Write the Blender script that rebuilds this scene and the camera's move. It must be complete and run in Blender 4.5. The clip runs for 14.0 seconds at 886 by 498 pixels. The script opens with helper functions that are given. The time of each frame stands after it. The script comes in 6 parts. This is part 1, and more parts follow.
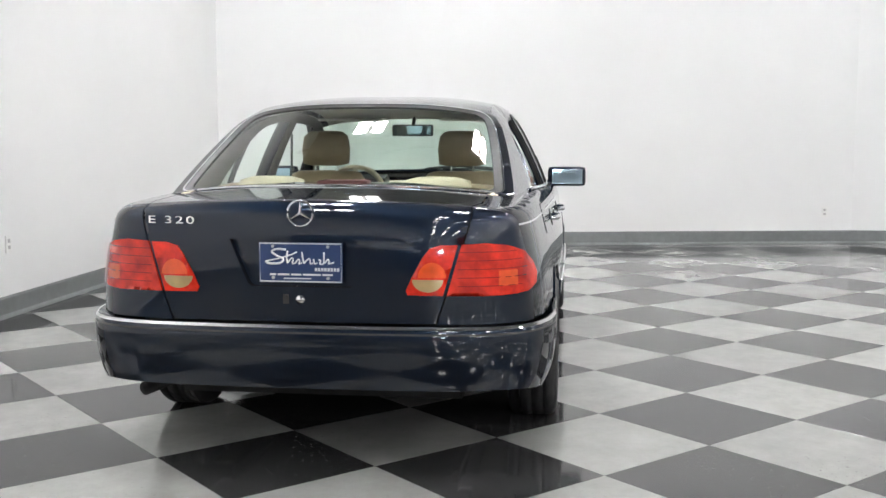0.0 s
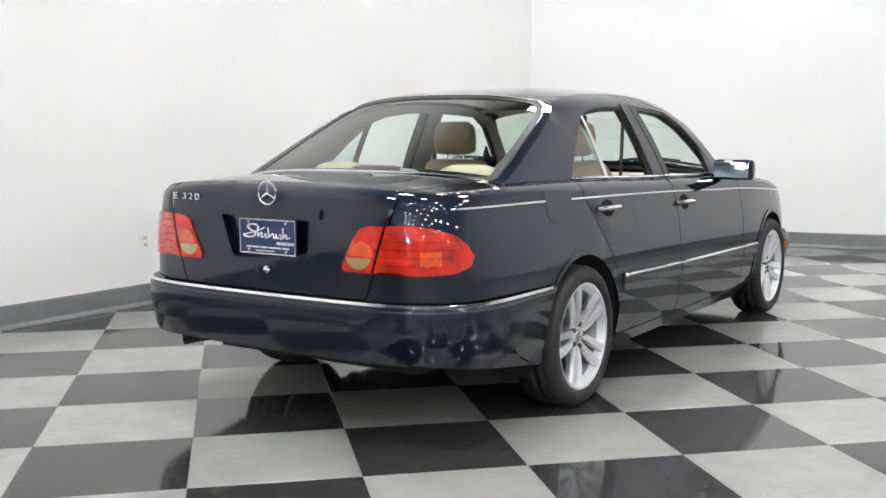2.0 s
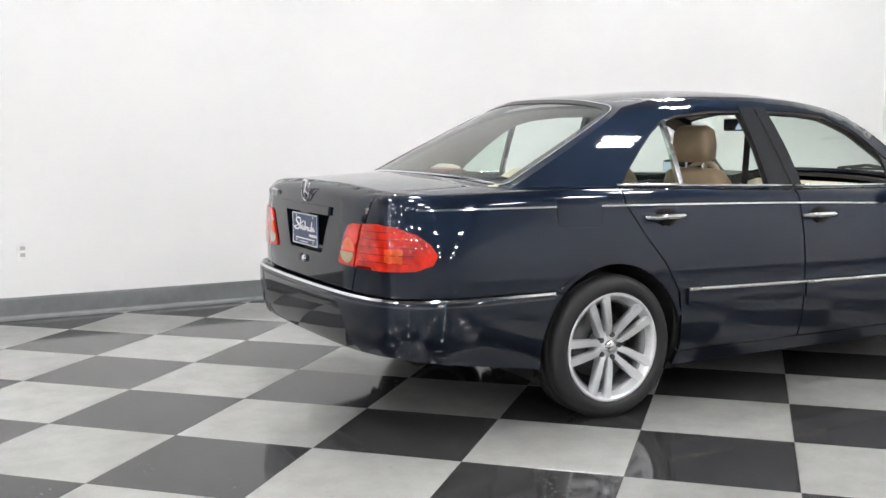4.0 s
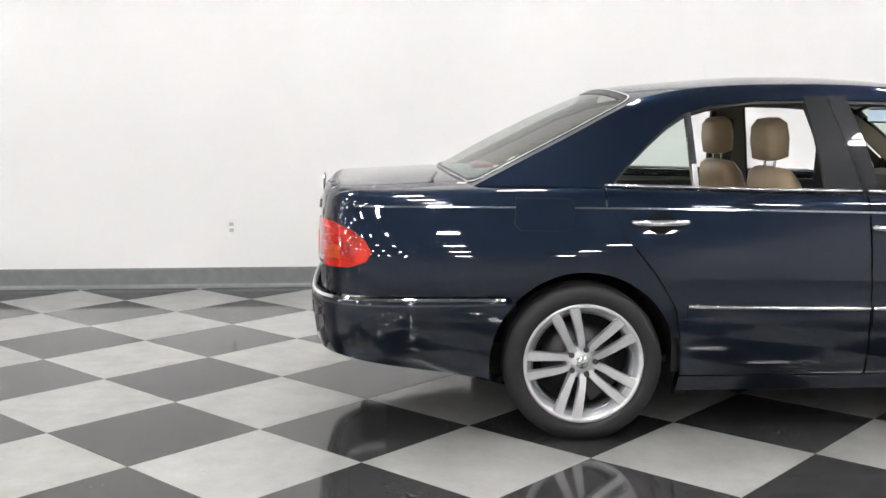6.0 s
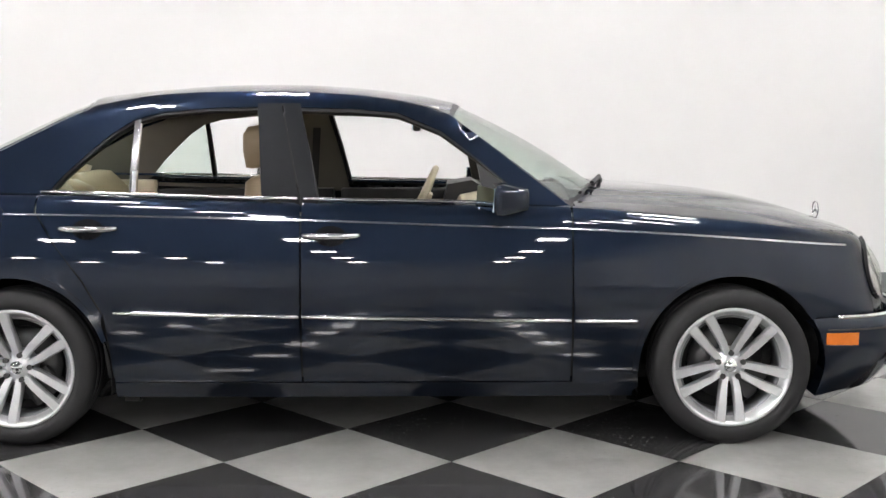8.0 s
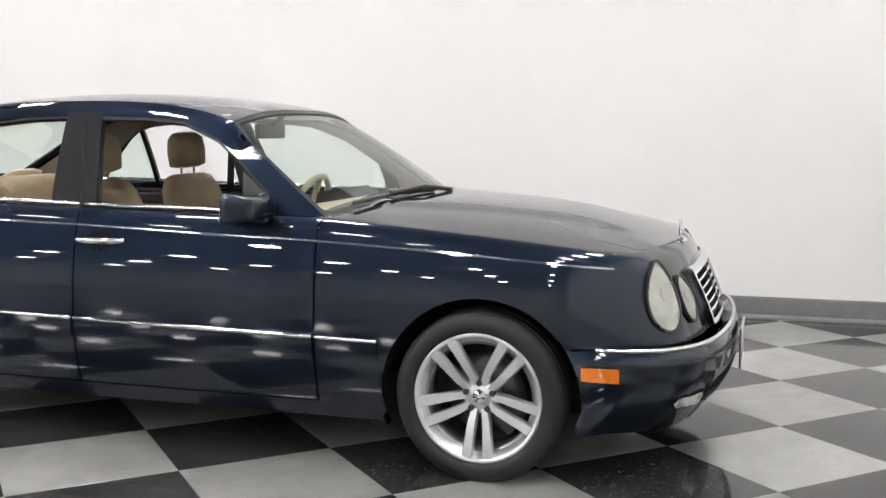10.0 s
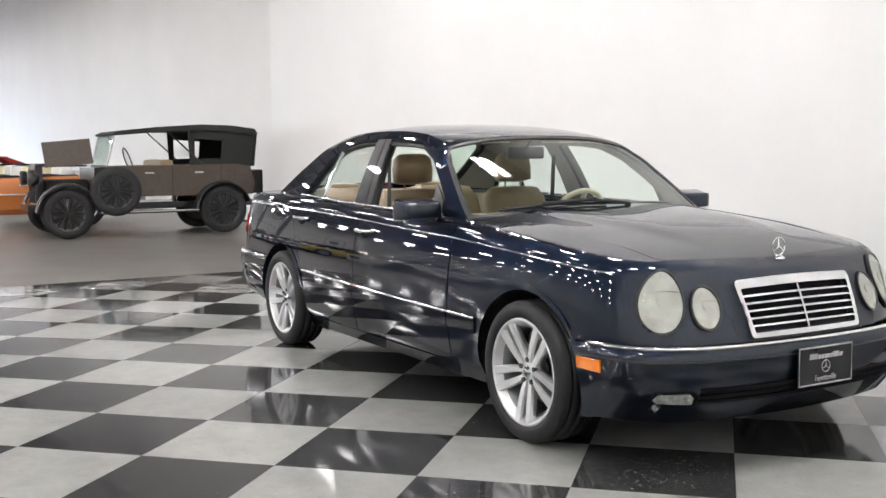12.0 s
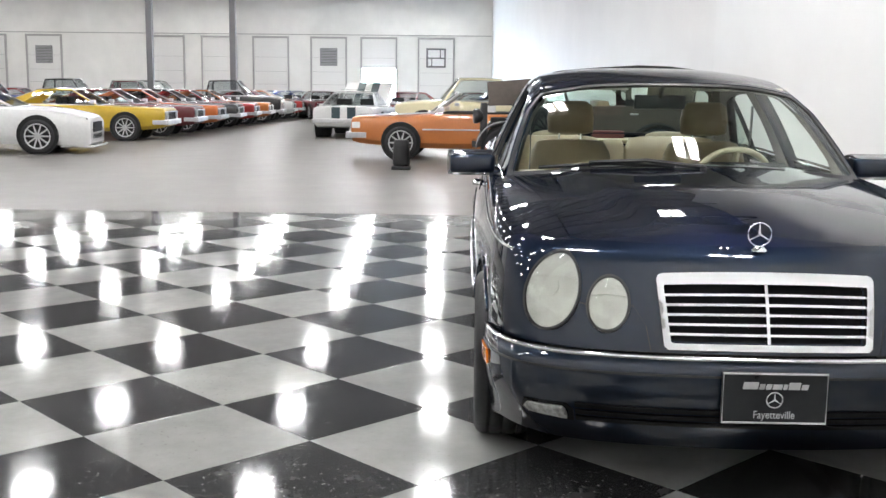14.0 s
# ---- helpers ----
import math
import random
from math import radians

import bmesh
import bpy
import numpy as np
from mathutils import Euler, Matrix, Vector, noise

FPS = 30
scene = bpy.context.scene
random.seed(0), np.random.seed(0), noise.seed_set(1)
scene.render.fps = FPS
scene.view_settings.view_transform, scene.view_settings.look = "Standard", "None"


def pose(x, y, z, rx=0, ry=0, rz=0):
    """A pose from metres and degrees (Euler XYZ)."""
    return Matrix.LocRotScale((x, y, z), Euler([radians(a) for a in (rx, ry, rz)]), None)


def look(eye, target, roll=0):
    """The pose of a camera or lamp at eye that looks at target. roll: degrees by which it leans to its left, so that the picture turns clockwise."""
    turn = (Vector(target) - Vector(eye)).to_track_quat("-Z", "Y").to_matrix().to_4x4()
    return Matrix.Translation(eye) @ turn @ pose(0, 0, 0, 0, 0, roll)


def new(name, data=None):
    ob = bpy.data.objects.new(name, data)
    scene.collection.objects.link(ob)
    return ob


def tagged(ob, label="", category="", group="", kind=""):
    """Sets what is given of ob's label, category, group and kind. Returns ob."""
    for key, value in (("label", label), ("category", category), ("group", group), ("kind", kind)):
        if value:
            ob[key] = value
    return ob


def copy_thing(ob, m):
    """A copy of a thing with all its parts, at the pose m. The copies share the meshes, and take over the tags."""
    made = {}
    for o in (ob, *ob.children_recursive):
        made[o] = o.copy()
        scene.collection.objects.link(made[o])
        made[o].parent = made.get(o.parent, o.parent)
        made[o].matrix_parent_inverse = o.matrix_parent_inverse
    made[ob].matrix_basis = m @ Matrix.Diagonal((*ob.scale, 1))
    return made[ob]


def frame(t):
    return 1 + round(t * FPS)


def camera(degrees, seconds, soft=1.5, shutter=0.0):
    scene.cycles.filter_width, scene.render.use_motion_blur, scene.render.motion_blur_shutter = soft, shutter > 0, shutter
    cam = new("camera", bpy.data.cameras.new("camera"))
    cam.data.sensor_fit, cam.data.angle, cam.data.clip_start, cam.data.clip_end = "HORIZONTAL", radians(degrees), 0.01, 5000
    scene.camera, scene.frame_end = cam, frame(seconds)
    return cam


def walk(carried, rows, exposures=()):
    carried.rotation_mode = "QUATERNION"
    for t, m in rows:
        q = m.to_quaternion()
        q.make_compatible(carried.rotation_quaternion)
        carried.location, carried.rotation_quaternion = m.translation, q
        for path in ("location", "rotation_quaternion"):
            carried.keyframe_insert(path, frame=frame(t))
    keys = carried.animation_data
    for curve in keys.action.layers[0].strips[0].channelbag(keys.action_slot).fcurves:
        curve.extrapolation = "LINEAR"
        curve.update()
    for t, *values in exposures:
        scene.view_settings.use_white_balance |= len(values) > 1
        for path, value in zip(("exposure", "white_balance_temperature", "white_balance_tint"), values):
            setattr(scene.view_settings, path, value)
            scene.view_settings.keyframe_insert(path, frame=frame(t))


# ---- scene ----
cam = camera(46.0, 14.0)
PATH = [
    (0, (-5.987, -0.871, 1.264), (-4.015, -0.625, 1.04), 0.00),
    (0.5, (-5.954, -1.37, 1.287), (-4.021, -0.915, 1.055), -0.14),
    (1, (-5.88, -1.879, 1.271), (-4.012, -1.202, 1.049), -0.22),
    (1.5, (-5.696, -2.335, 1.264), (-3.914, -1.455, 1.037), -0.12),
    (2, (-5.47, -2.797, 1.233), (-3.815, -1.699, 1.002), -0.12),
    (2.5, (-5.192, -3.243, 1.251), (-3.664, -1.973, 1.02), -0.13),
    (3, (-4.866, -3.689, 1.243), (-3.521, -2.226, 1.019), -0.18),
    (3.5, (-4.504, -3.982, 1.278), (-3.312, -2.393, 1.042), -0.14),
    (4, (-4.097, -4.329, 1.255), (-3.145, -2.586, 1.024), -0.03),
    (6.3, (-1.78, -4.855, 1.304), (-1.705, -2.872, 1.05), -0.17),
    (6.5, (-1.579, -4.91, 1.293), (-1.472, -2.927, 1.052), -0.28),
    (7, (-0.912, -4.898, 1.305), (-0.823, -2.916, 1.05), -0.17),
    (7.5, (-0.211, -4.879, 1.293), (-0.151, -2.896, 1.041), -0.14),
    (8, (0.343, -4.83, 1.274), (0.35, -2.845, 1.034), -0.10),
    (8.5, (0.973, -4.871, 1.249), (0.903, -2.884, 1.031), -0.14),
    (8.7, (1.192, -4.806, 1.253), (1.108, -2.82, 1.03), -0.14),
    (10.8, (3.229, -4.218, 1.275), (2.187, -2.527, 1.045), -0.16),
    (11, (3.439, -4.217, 1.27), (2.299, -2.59, 1.039), -0.18),
    (11.5, (4.595, -4.002, 1.267), (3.104, -2.683, 1.073), -0.44),
    (12, (5.218, -3.364, 1.271), (3.498, -2.362, 1.088), -0.44),
    (12.5, (5.389, -2.581, 1.263), (3.508, -1.928, 1.077), -0.06),
    (13, (5.399, -1.958, 1.269), (3.443, -1.615, 1.036), 0.39),
    (13.5, (5.372, -1.363, 1.283), (3.394, -1.239, 1.017), 0.56),
    (14, (5.456, -0.844, 1.306), (3.479, -0.892, 1.009), 0.62),
]
walk(cam, [(t, look(eye, target, roll)) for t, eye, target, roll in PATH],
     [(0, 1.22, 6500, 10), (3, 1.32, 6500, 10), (7.5, 1.33, 6680, 12), (11, 1.26, 6680, 12), (12, 1.30, 6680, 12), (14, 1.29, 6540, 10)])

# ---- light ----
world = bpy.data.worlds.new("hall_air")
world.use_nodes = True
world.node_tree.nodes["Background"].inputs[0].default_value = (0.9, 0.95, 1.0, 1)
world.node_tree.nodes["Background"].inputs[1].default_value = 0.02
scene.world = world

# ---- materials ----
M = {}


def nodes_of(name):
    mat = bpy.data.materials.new(name)
    mat.use_nodes = True
    nt = mat.node_tree
    return mat, nt, nt.nodes["Principled BSDF"]


def noise_tex(nt, scale, detail=4.0, rough=0.55, coord="Object"):
    tc = nt.nodes.new("ShaderNodeTexCoord")
    n = nt.nodes.new("ShaderNodeTexNoise")
    n.inputs["Scale"].default_value = scale
    n.inputs["Detail"].default_value = detail
    n.inputs["Roughness"].default_value = rough
    nt.links.new(tc.outputs[coord], n.inputs["Vector"])
    return n


def ramp(nt, src, stops):
    r = nt.nodes.new("ShaderNodeValToRGB")
    el = r.color_ramp.elements
    while len(el) < len(stops):
        el.new(0.5)
    for e, (p, c) in zip(el, stops):
        e.position = p
        e.color = (*c, 1) if len(c) == 3 else c
    nt.links.new(src, r.inputs[0])
    return r


def plain(name, col, rough=0.5, metal=0.0, coat=0.0, vary=0.08, scale=14.0, bump=0.0, bump_scale=200.0, spec=0.5, coord="Object"):
    """A surface of one colour with a soft mottling and fine relief."""
    mat, nt, p = nodes_of(name)
    n = noise_tex(nt, scale, coord=coord)
    lo = tuple(c * (1 - vary) for c in col)
    hi = tuple(min(1, c * (1 + vary)) for c in col)
    r = ramp(nt, n.outputs[0], [(0.3, lo), (0.7, hi)])
    nt.links.new(r.outputs[0], p.inputs["Base Color"])
    rr = ramp(nt, n.outputs[0], [(0.3, (rough * 0.9,) * 3), (0.7, (min(1, rough * 1.12),) * 3)])
    nt.links.new(rr.outputs[0], p.inputs["Roughness"])
    p.inputs["Metallic"].default_value = metal
    p.inputs["Coat Weight"].default_value = coat
    p.inputs["Coat Roughness"].default_value = 0.03
    p.inputs["Specular IOR Level"].default_value = spec
    if bump:
        b = nt.nodes.new("ShaderNodeBump")
        b.inputs["Strength"].default_value = bump
        b.inputs["Distance"].default_value = 0.002
        f = noise_tex(nt, bump_scale, coord=coord)
        nt.links.new(f.outputs[0], b.inputs["Height"])
        nt.links.new(b.outputs[0], p.inputs["Normal"])
    M[name] = mat
    return mat


def glow(name, col, strength):
    mat, nt, p = nodes_of(name)
    p.inputs["Base Color"].default_value = (0.9, 0.9, 0.9, 1)
    p.inputs["Emission Color"].default_value = (*col, 1)
    p.inputs["Emission Strength"].default_value = strength
    M[name] = mat
    return mat


def glass(name, col, rough=0.0, alpha=0.15):
    """Thin glass: mostly see-through, with a mirror sheen on top."""
    mat = bpy.data.materials.new(name)
    mat.use_nodes = True
    nt = mat.node_tree
    nt.nodes.remove(nt.nodes["Principled BSDF"])
    out = nt.nodes["Material Output"]
    tr = nt.nodes.new("ShaderNodeBsdfTransparent")
    tr.inputs[0].default_value = (*col, 1)
    gl = nt.nodes.new("ShaderNodeBsdfGlossy")
    gl.inputs["Roughness"].default_value = rough
    lw = nt.nodes.new("ShaderNodeLayerWeight")
    lw.inputs[0].default_value = 0.5
    pw = nt.nodes.new("ShaderNodeMath")
    pw.operation = "POWER"
    pw.inputs[1].default_value = 4.0
    nt.links.new(lw.outputs["Facing"], pw.inputs[0])
    fr = nt.nodes.new("ShaderNodeMath")
    fr.operation = "MULTIPLY_ADD"
    fr.inputs[1].default_value = 0.85
    fr.inputs[2].default_value = 0.055
    nt.links.new(pw.outputs[0], fr.inputs[0])
    mx = nt.nodes.new("ShaderNodeMixShader")
    nt.links.new(fr.outputs[0], mx.inputs[0])
    nt.links.new(tr.outputs[0], mx.inputs[1])
    nt.links.new(gl.outputs[0], mx.inputs[2])
    nt.links.new(mx.outputs[0], out.inputs[0])
    M[name] = mat
    return mat


def tile_material(name, dark, light, spot, rough):
    """Waxed vinyl tile: marbled, scuffed, each tile a little different."""
    mat, nt, p = nodes_of(name)
    info = nt.nodes.new("ShaderNodeObjectInfo")
    geo = nt.nodes.new("ShaderNodeNewGeometry")
    tc = nt.nodes.new("ShaderNodeTexCoord")
    n = nt.nodes.new("ShaderNodeTexNoise")
    n.inputs["Scale"].default_value = 5.0
    n.inputs["Detail"].default_value = 8.0
    n.inputs["Roughness"].default_value = 0.7
    nt.links.new(geo.outputs["Position"], n.inputs["Vector"])
    r = ramp(nt, n.outputs[0], [(0.3, dark), (0.72, light)])
    fine = nt.nodes.new("ShaderNodeTexNoise")
    fine.inputs["Scale"].default_value = 55.0
    fine.inputs["Detail"].default_value = 3.0
    nt.links.new(geo.outputs["Position"], fine.inputs["Vector"])
    sp = ramp(nt, fine.outputs[0], [(0.64, (0, 0, 0)), (0.70, (1, 1, 1))])
    big = nt.nodes.new("ShaderNodeTexNoise")
    big.inputs["Scale"].default_value = 1.3
    nt.links.new(geo.outputs["Position"], big.inputs["Vector"])
    msk = ramp(nt, big.outputs[0], [(0.48, (0, 0, 0)), (0.7, (1, 1, 1))])
    mul = nt.nodes.new("ShaderNodeMath")
    mul.operation = "MULTIPLY"
    nt.links.new(sp.outputs[0], mul.inputs[0])
    nt.links.new(msk.outputs[0], mul.inputs[1])
    mix = nt.nodes.new("ShaderNodeMix")
    mix.data_type = "RGBA"
    nt.links.new(mul.outputs[0], mix.inputs[0])
    nt.links.new(r.outputs[0], mix.inputs[6])
    mix.inputs[7].default_value = (*spot, 1)
    hsv = nt.nodes.new("ShaderNodeHueSaturation")
    mr = nt.nodes.new("ShaderNodeMapRange")
    mr.inputs["To Min"].default_value = 0.88
    mr.inputs["To Max"].default_value = 1.12
    nt.links.new(info.outputs["Random"], mr.inputs[0])
    nt.links.new(mr.outputs[0], hsv.inputs["Value"])
    nt.links.new(mix.outputs[2], hsv.inputs["Color"])
    nt.links.new(hsv.outputs[0], p.inputs["Base Color"])
    rr = ramp(nt, n.outputs[0], [(0.3, (rough * 0.7,) * 3), (0.75, (rough * 1.5,) * 3)])
    nt.links.new(rr.outputs[0], p.inputs["Roughness"])
    b = nt.nodes.new("ShaderNodeBump")
    b.inputs["Strength"].default_value = 0.02
    b.inputs["Distance"].default_value = 0.003
    nt.links.new(big.outputs[0], b.inputs["Height"])
    nt.links.new(b.outputs[0], p.inputs["Normal"])
    p.inputs["Specular IOR Level"].default_value = 0.27
    M[name] = mat
    return mat


plain("wall_paint", (0.79, 0.79, 0.78), 0.55, vary=0.03, scale=0.6, bump=0.05, bump_scale=60, coord="Object")
plain("block_paint", (0.84, 0.83, 0.80), 0.7, vary=0.05, scale=0.8)
plain("base_rubber", (0.17, 0.18, 0.18), 0.45, vary=0.1)
plain("concrete", (0.160, 0.152, 0.138), 0.33, vary=0.12, scale=1.6, spec=0.22)
worn = M["concrete"].node_tree.nodes["Principled BSDF"]
M["concrete"].node_tree.links.remove(worn.inputs["Roughness"].links[0])   # evenly polished
worn.inputs["Roughness"].default_value = 0.33
plain("deck_steel", (0.19, 0.19, 0.20), 0.6, vary=0.2, scale=0.5)
plain("joist_steel", (0.13, 0.13, 0.135), 0.6)
plain("column_steel", (0.13, 0.13, 0.135), 0.6)
plain("door_panel", (0.80, 0.79, 0.77), 0.5, vary=0.04)
plain("door_frame", (0.42, 0.41, 0.40), 0.5)
plain("print_white", (0.78, 0.78, 0.78), 0.4)
plain("vent_grey", (0.40, 0.40, 0.41), 0.5)
plain("outlet_white", (0.78, 0.78, 0.76), 0.35)
plain("outlet_slot", (0.45, 0.45, 0.44), 0.5)
plain("lamp_housing", (0.5, 0.5, 0.5), 0.4)
glow("lamp_tube", (0.985, 0.985, 1.0), 49.0)
glow("daylight", (0.66, 0.82, 1.0), 48.0)
tile_material("tile_dark", (0.030, 0.030, 0.031), (0.055, 0.054, 0.054), (0.26, 0.26, 0.25), 0.072)
tile_material("tile_light", (0.272, 0.272, 0.262), (0.345, 0.345, 0.33), (0.20, 0.20, 0.19), 0.078)


# ---- mesh helpers ----
def part(name, bm, mat, parent=None, label="", smooth=False):
    """Links a bmesh as one object under its thing."""
    me = bpy.data.meshes.new(name)
    bm.normal_update()
    bm.to_mesh(me)
    bm.free()
    me.materials.append(M[mat])
    if smooth:
        me.polygons.foreach_set("use_smooth", [True] * len(me.polygons))
    ob = new(name, me)
    if parent is not None:
        ob.parent = parent
    if label:
        ob["label"] = label
    return ob


def add_box(bm, lo, hi, bevel=0.0):
    g = bmesh.ops.create_cube(bm, size=1.0)
    c = [(a + b) / 2 for a, b in zip(lo, hi)]
    d = [b - a for a, b in zip(lo, hi)]
    for v in g["verts"]:
        v.co = Vector([v.co[i] * d[i] + c[i] for i in range(3)])
    if bevel:
        es = list({e for v in g["verts"] for e in v.link_edges})
        bmesh.ops.bevel(bm, geom=es, offset=bevel, segments=2, affect="EDGES", profile=0.7)
    return bm


def box(lo, hi, bevel=0.0):
    return add_box(bmesh.new(), lo, hi, bevel)


def add_cyl(bm, p, q, r0, r1=None, seg=16, caps=True):
    p, q = Vector(p), Vector(q)
    d = q - p
    m = Matrix.Translation((p + q) / 2) @ d.to_track_quat("Z", "Y").to_matrix().to_4x4()
    bmesh.ops.create_cone(bm, cap_ends=caps, segments=seg, radius1=r0, radius2=r0 if r1 is None else r1, depth=d.length, matrix=m)
    return bm


def cyl(p, q, r0, r1=None, seg=16, caps=True):
    return add_cyl(bmesh.new(), p, q, r0, r1, seg, caps)


def add_prism(bm, pts, axis, a, b):
    """A flat outline carried from a to b along an axis (0 x, 1 y, 2 z)."""
    def at(p, h):
        c = list(p)
        c.insert(axis, h)
        return bm.verts.new(c)
    lo, hi = [at(p, a) for p in pts], [at(p, b) for p in pts]
    n = len(pts)
    bm.faces.new(lo[::-1])
    bm.faces.new(hi)
    for i in range(n):
        bm.faces.new((lo[i], lo[(i + 1) % n], hi[(i + 1) % n], hi[i]))
    bmesh.ops.recalc_face_normals(bm, faces=bm.faces[:])
    return bm


def prism(pts, axis, a, b):
    return add_prism(bmesh.new(), pts, axis, a, b)


def tube(path, r, seg=8, closed=False):
    bm = bmesh.new()
    rings, n = [], len(path)
    for i, p in enumerate(path):
        a = Vector(path[(i - 1) % n] if closed or i else path[0])
        b = Vector(path[(i + 1) % n] if closed or i < n - 1 else path[-1])
        q = (b - a).to_track_quat("Z", "Y")
        rings.append([bm.verts.new(Vector(p) + q @ Vector((r * math.cos(k * math.tau / seg), r * math.sin(k * math.tau / seg), 0))) for k in range(seg)])
    for i in range(n if closed else n - 1):
        a, b = rings[i], rings[(i + 1) % n]
        for k in range(seg):
            bm.faces.new((a[k], a[(k + 1) % seg], b[(k + 1) % seg], b[k]))
    if not closed:
        bm.faces.new(rings[0][::-1])
        bm.faces.new(rings[-1])
    bmesh.ops.recalc_face_normals(bm, faces=bm.faces[:])
    return bm


def lathe(profile, seg=56):
    bm = bmesh.new()
    rows = []
    for r, y in profile:
        rows.append([bm.verts.new((r * math.cos(k * math.tau / seg), y, r * math.sin(k * math.tau / seg))) for k in range(seg)])
    for a, b in zip(rows, rows[1:]):
        for k in range(seg):
            bm.faces.new((a[k], a[(k + 1) % seg], b[(k + 1) % seg], b[k]))
    bmesh.ops.recalc_face_normals(bm, faces=bm.faces[:])
    return bm


def empty(name, m=None):
    ob = new(name)
    if m is not None:
        ob.matrix_world = m
    return ob


# ---- hall ----
WEST, SOUTH, NORTH, HIGH = -62.0, -40.0, 2.95, 7.8
RECESS = 1.0
STEP_X = -11.2          # where the north wall steps back a little
FAR_Y = 0.5             # the long hall wall closes in towards the west
EAST_N, EAST_S, EAST_BEND = 5.0, 6.28, -4.0   # the east wall stands slightly askew

bm = bmesh.new()
add_prism(bm, [(STEP_X, NORTH), (EAST_N, NORTH), (EAST_N + 0.1, NORTH + RECESS), (STEP_X, NORTH + RECESS)], 2, -0.02, HIGH + 0.3)
tagged(part("wall_north", bm, "wall_paint"), "smooth white painted showroom wall beside the sedan", "wall", kind="structure")
tagged(part("wall_north_far", prism([(WEST, FAR_Y), (STEP_X + 0.3, NORTH + RECESS), (STEP_X + 0.3, NORTH + RECESS + 0.3), (WEST, NORTH + RECESS + 0.3)], 2, -0.02, HIGH + 0.3), "wall_paint"), "white painted hall wall behind the old touring car", "wall", kind="structure")
bm = bmesh.new()
add_prism(bm, [(EAST_N, NORTH), (EAST_S, EAST_BEND), (EAST_S, SOUTH), (EAST_S + 0.3, SOUTH), (EAST_S + 0.3, NORTH + RECESS), (EAST_N + 0.1, NORTH + RECESS)], 2, -0.02, HIGH + 0.3)
tagged(part("wall_east", bm, "wall_paint"), "smooth white painted showroom wall ahead of the sedan", "wall", kind="structure")
tagged(part("wall_south", box((WEST, SOUTH - 0.3, -0.02), (EAST_S + 0.3, SOUTH, HIGH + 0.3)), "block_paint"), "pale painted hall wall far behind", "wall", kind="structure")
tagged(part("ceiling", box((WEST - 0.3, SOUTH - 0.3, HIGH + 0.3), (EAST_S + 0.3, NORTH + RECESS + 0.3, HIGH + 0.4)), "deck_steel"), "dark steel roof deck of the hall", "ceiling", kind="structure")


# black rubber base along the two show walls
def base_strip(a, b, inward):
    a, b = Vector(a), Vector(b)
    d = (b - a).normalized()
    n = Vector(inward)
    prof = [(0.0, 0.0), (0.020, 0.0), (0.018, 0.012), (0.008, 0.03), (0.007, 0.135), (0.003, 0.15), (0.0, 0.15)]
    bm = bmesh.new()
    rows = [[bm.verts.new((p.x + n.x * u, p.y + n.y * u, z)) for u, z in prof] for p in (a, b)]
    k = len(prof)
    for i in range(k):
        bm.faces.new((rows[0][i], rows[0][(i + 1) % k], rows[1][(i + 1) % k], rows[1][i]))
    bm.faces.new(rows[0])
    bm.faces.new(rows[1][::-1])
    bmesh.ops.recalc_face_normals(bm, faces=bm.faces[:])
    return bm


tagged(part("baseboard", base_strip((STEP_X, NORTH), (EAST_N, NORTH), (0, -1, 0)), "base_rubber"), "dark grey rubber base strip along the white wall", "baseboard", kind="structure")
tagged(part("baseboard", base_strip((EAST_N, NORTH), (EAST_S, EAST_BEND), (-0.983, -0.181, 0)), "base_rubber"), "dark grey rubber base strip along the white wall", "baseboard", kind="structure")
tagged(part("baseboard", base_strip((EAST_S, EAST_BEND), (EAST_S, SOUTH), (-1, 0, 0)), "base_rubber"), "dark grey rubber base strip along the white wall", "baseboard", kind="structure")

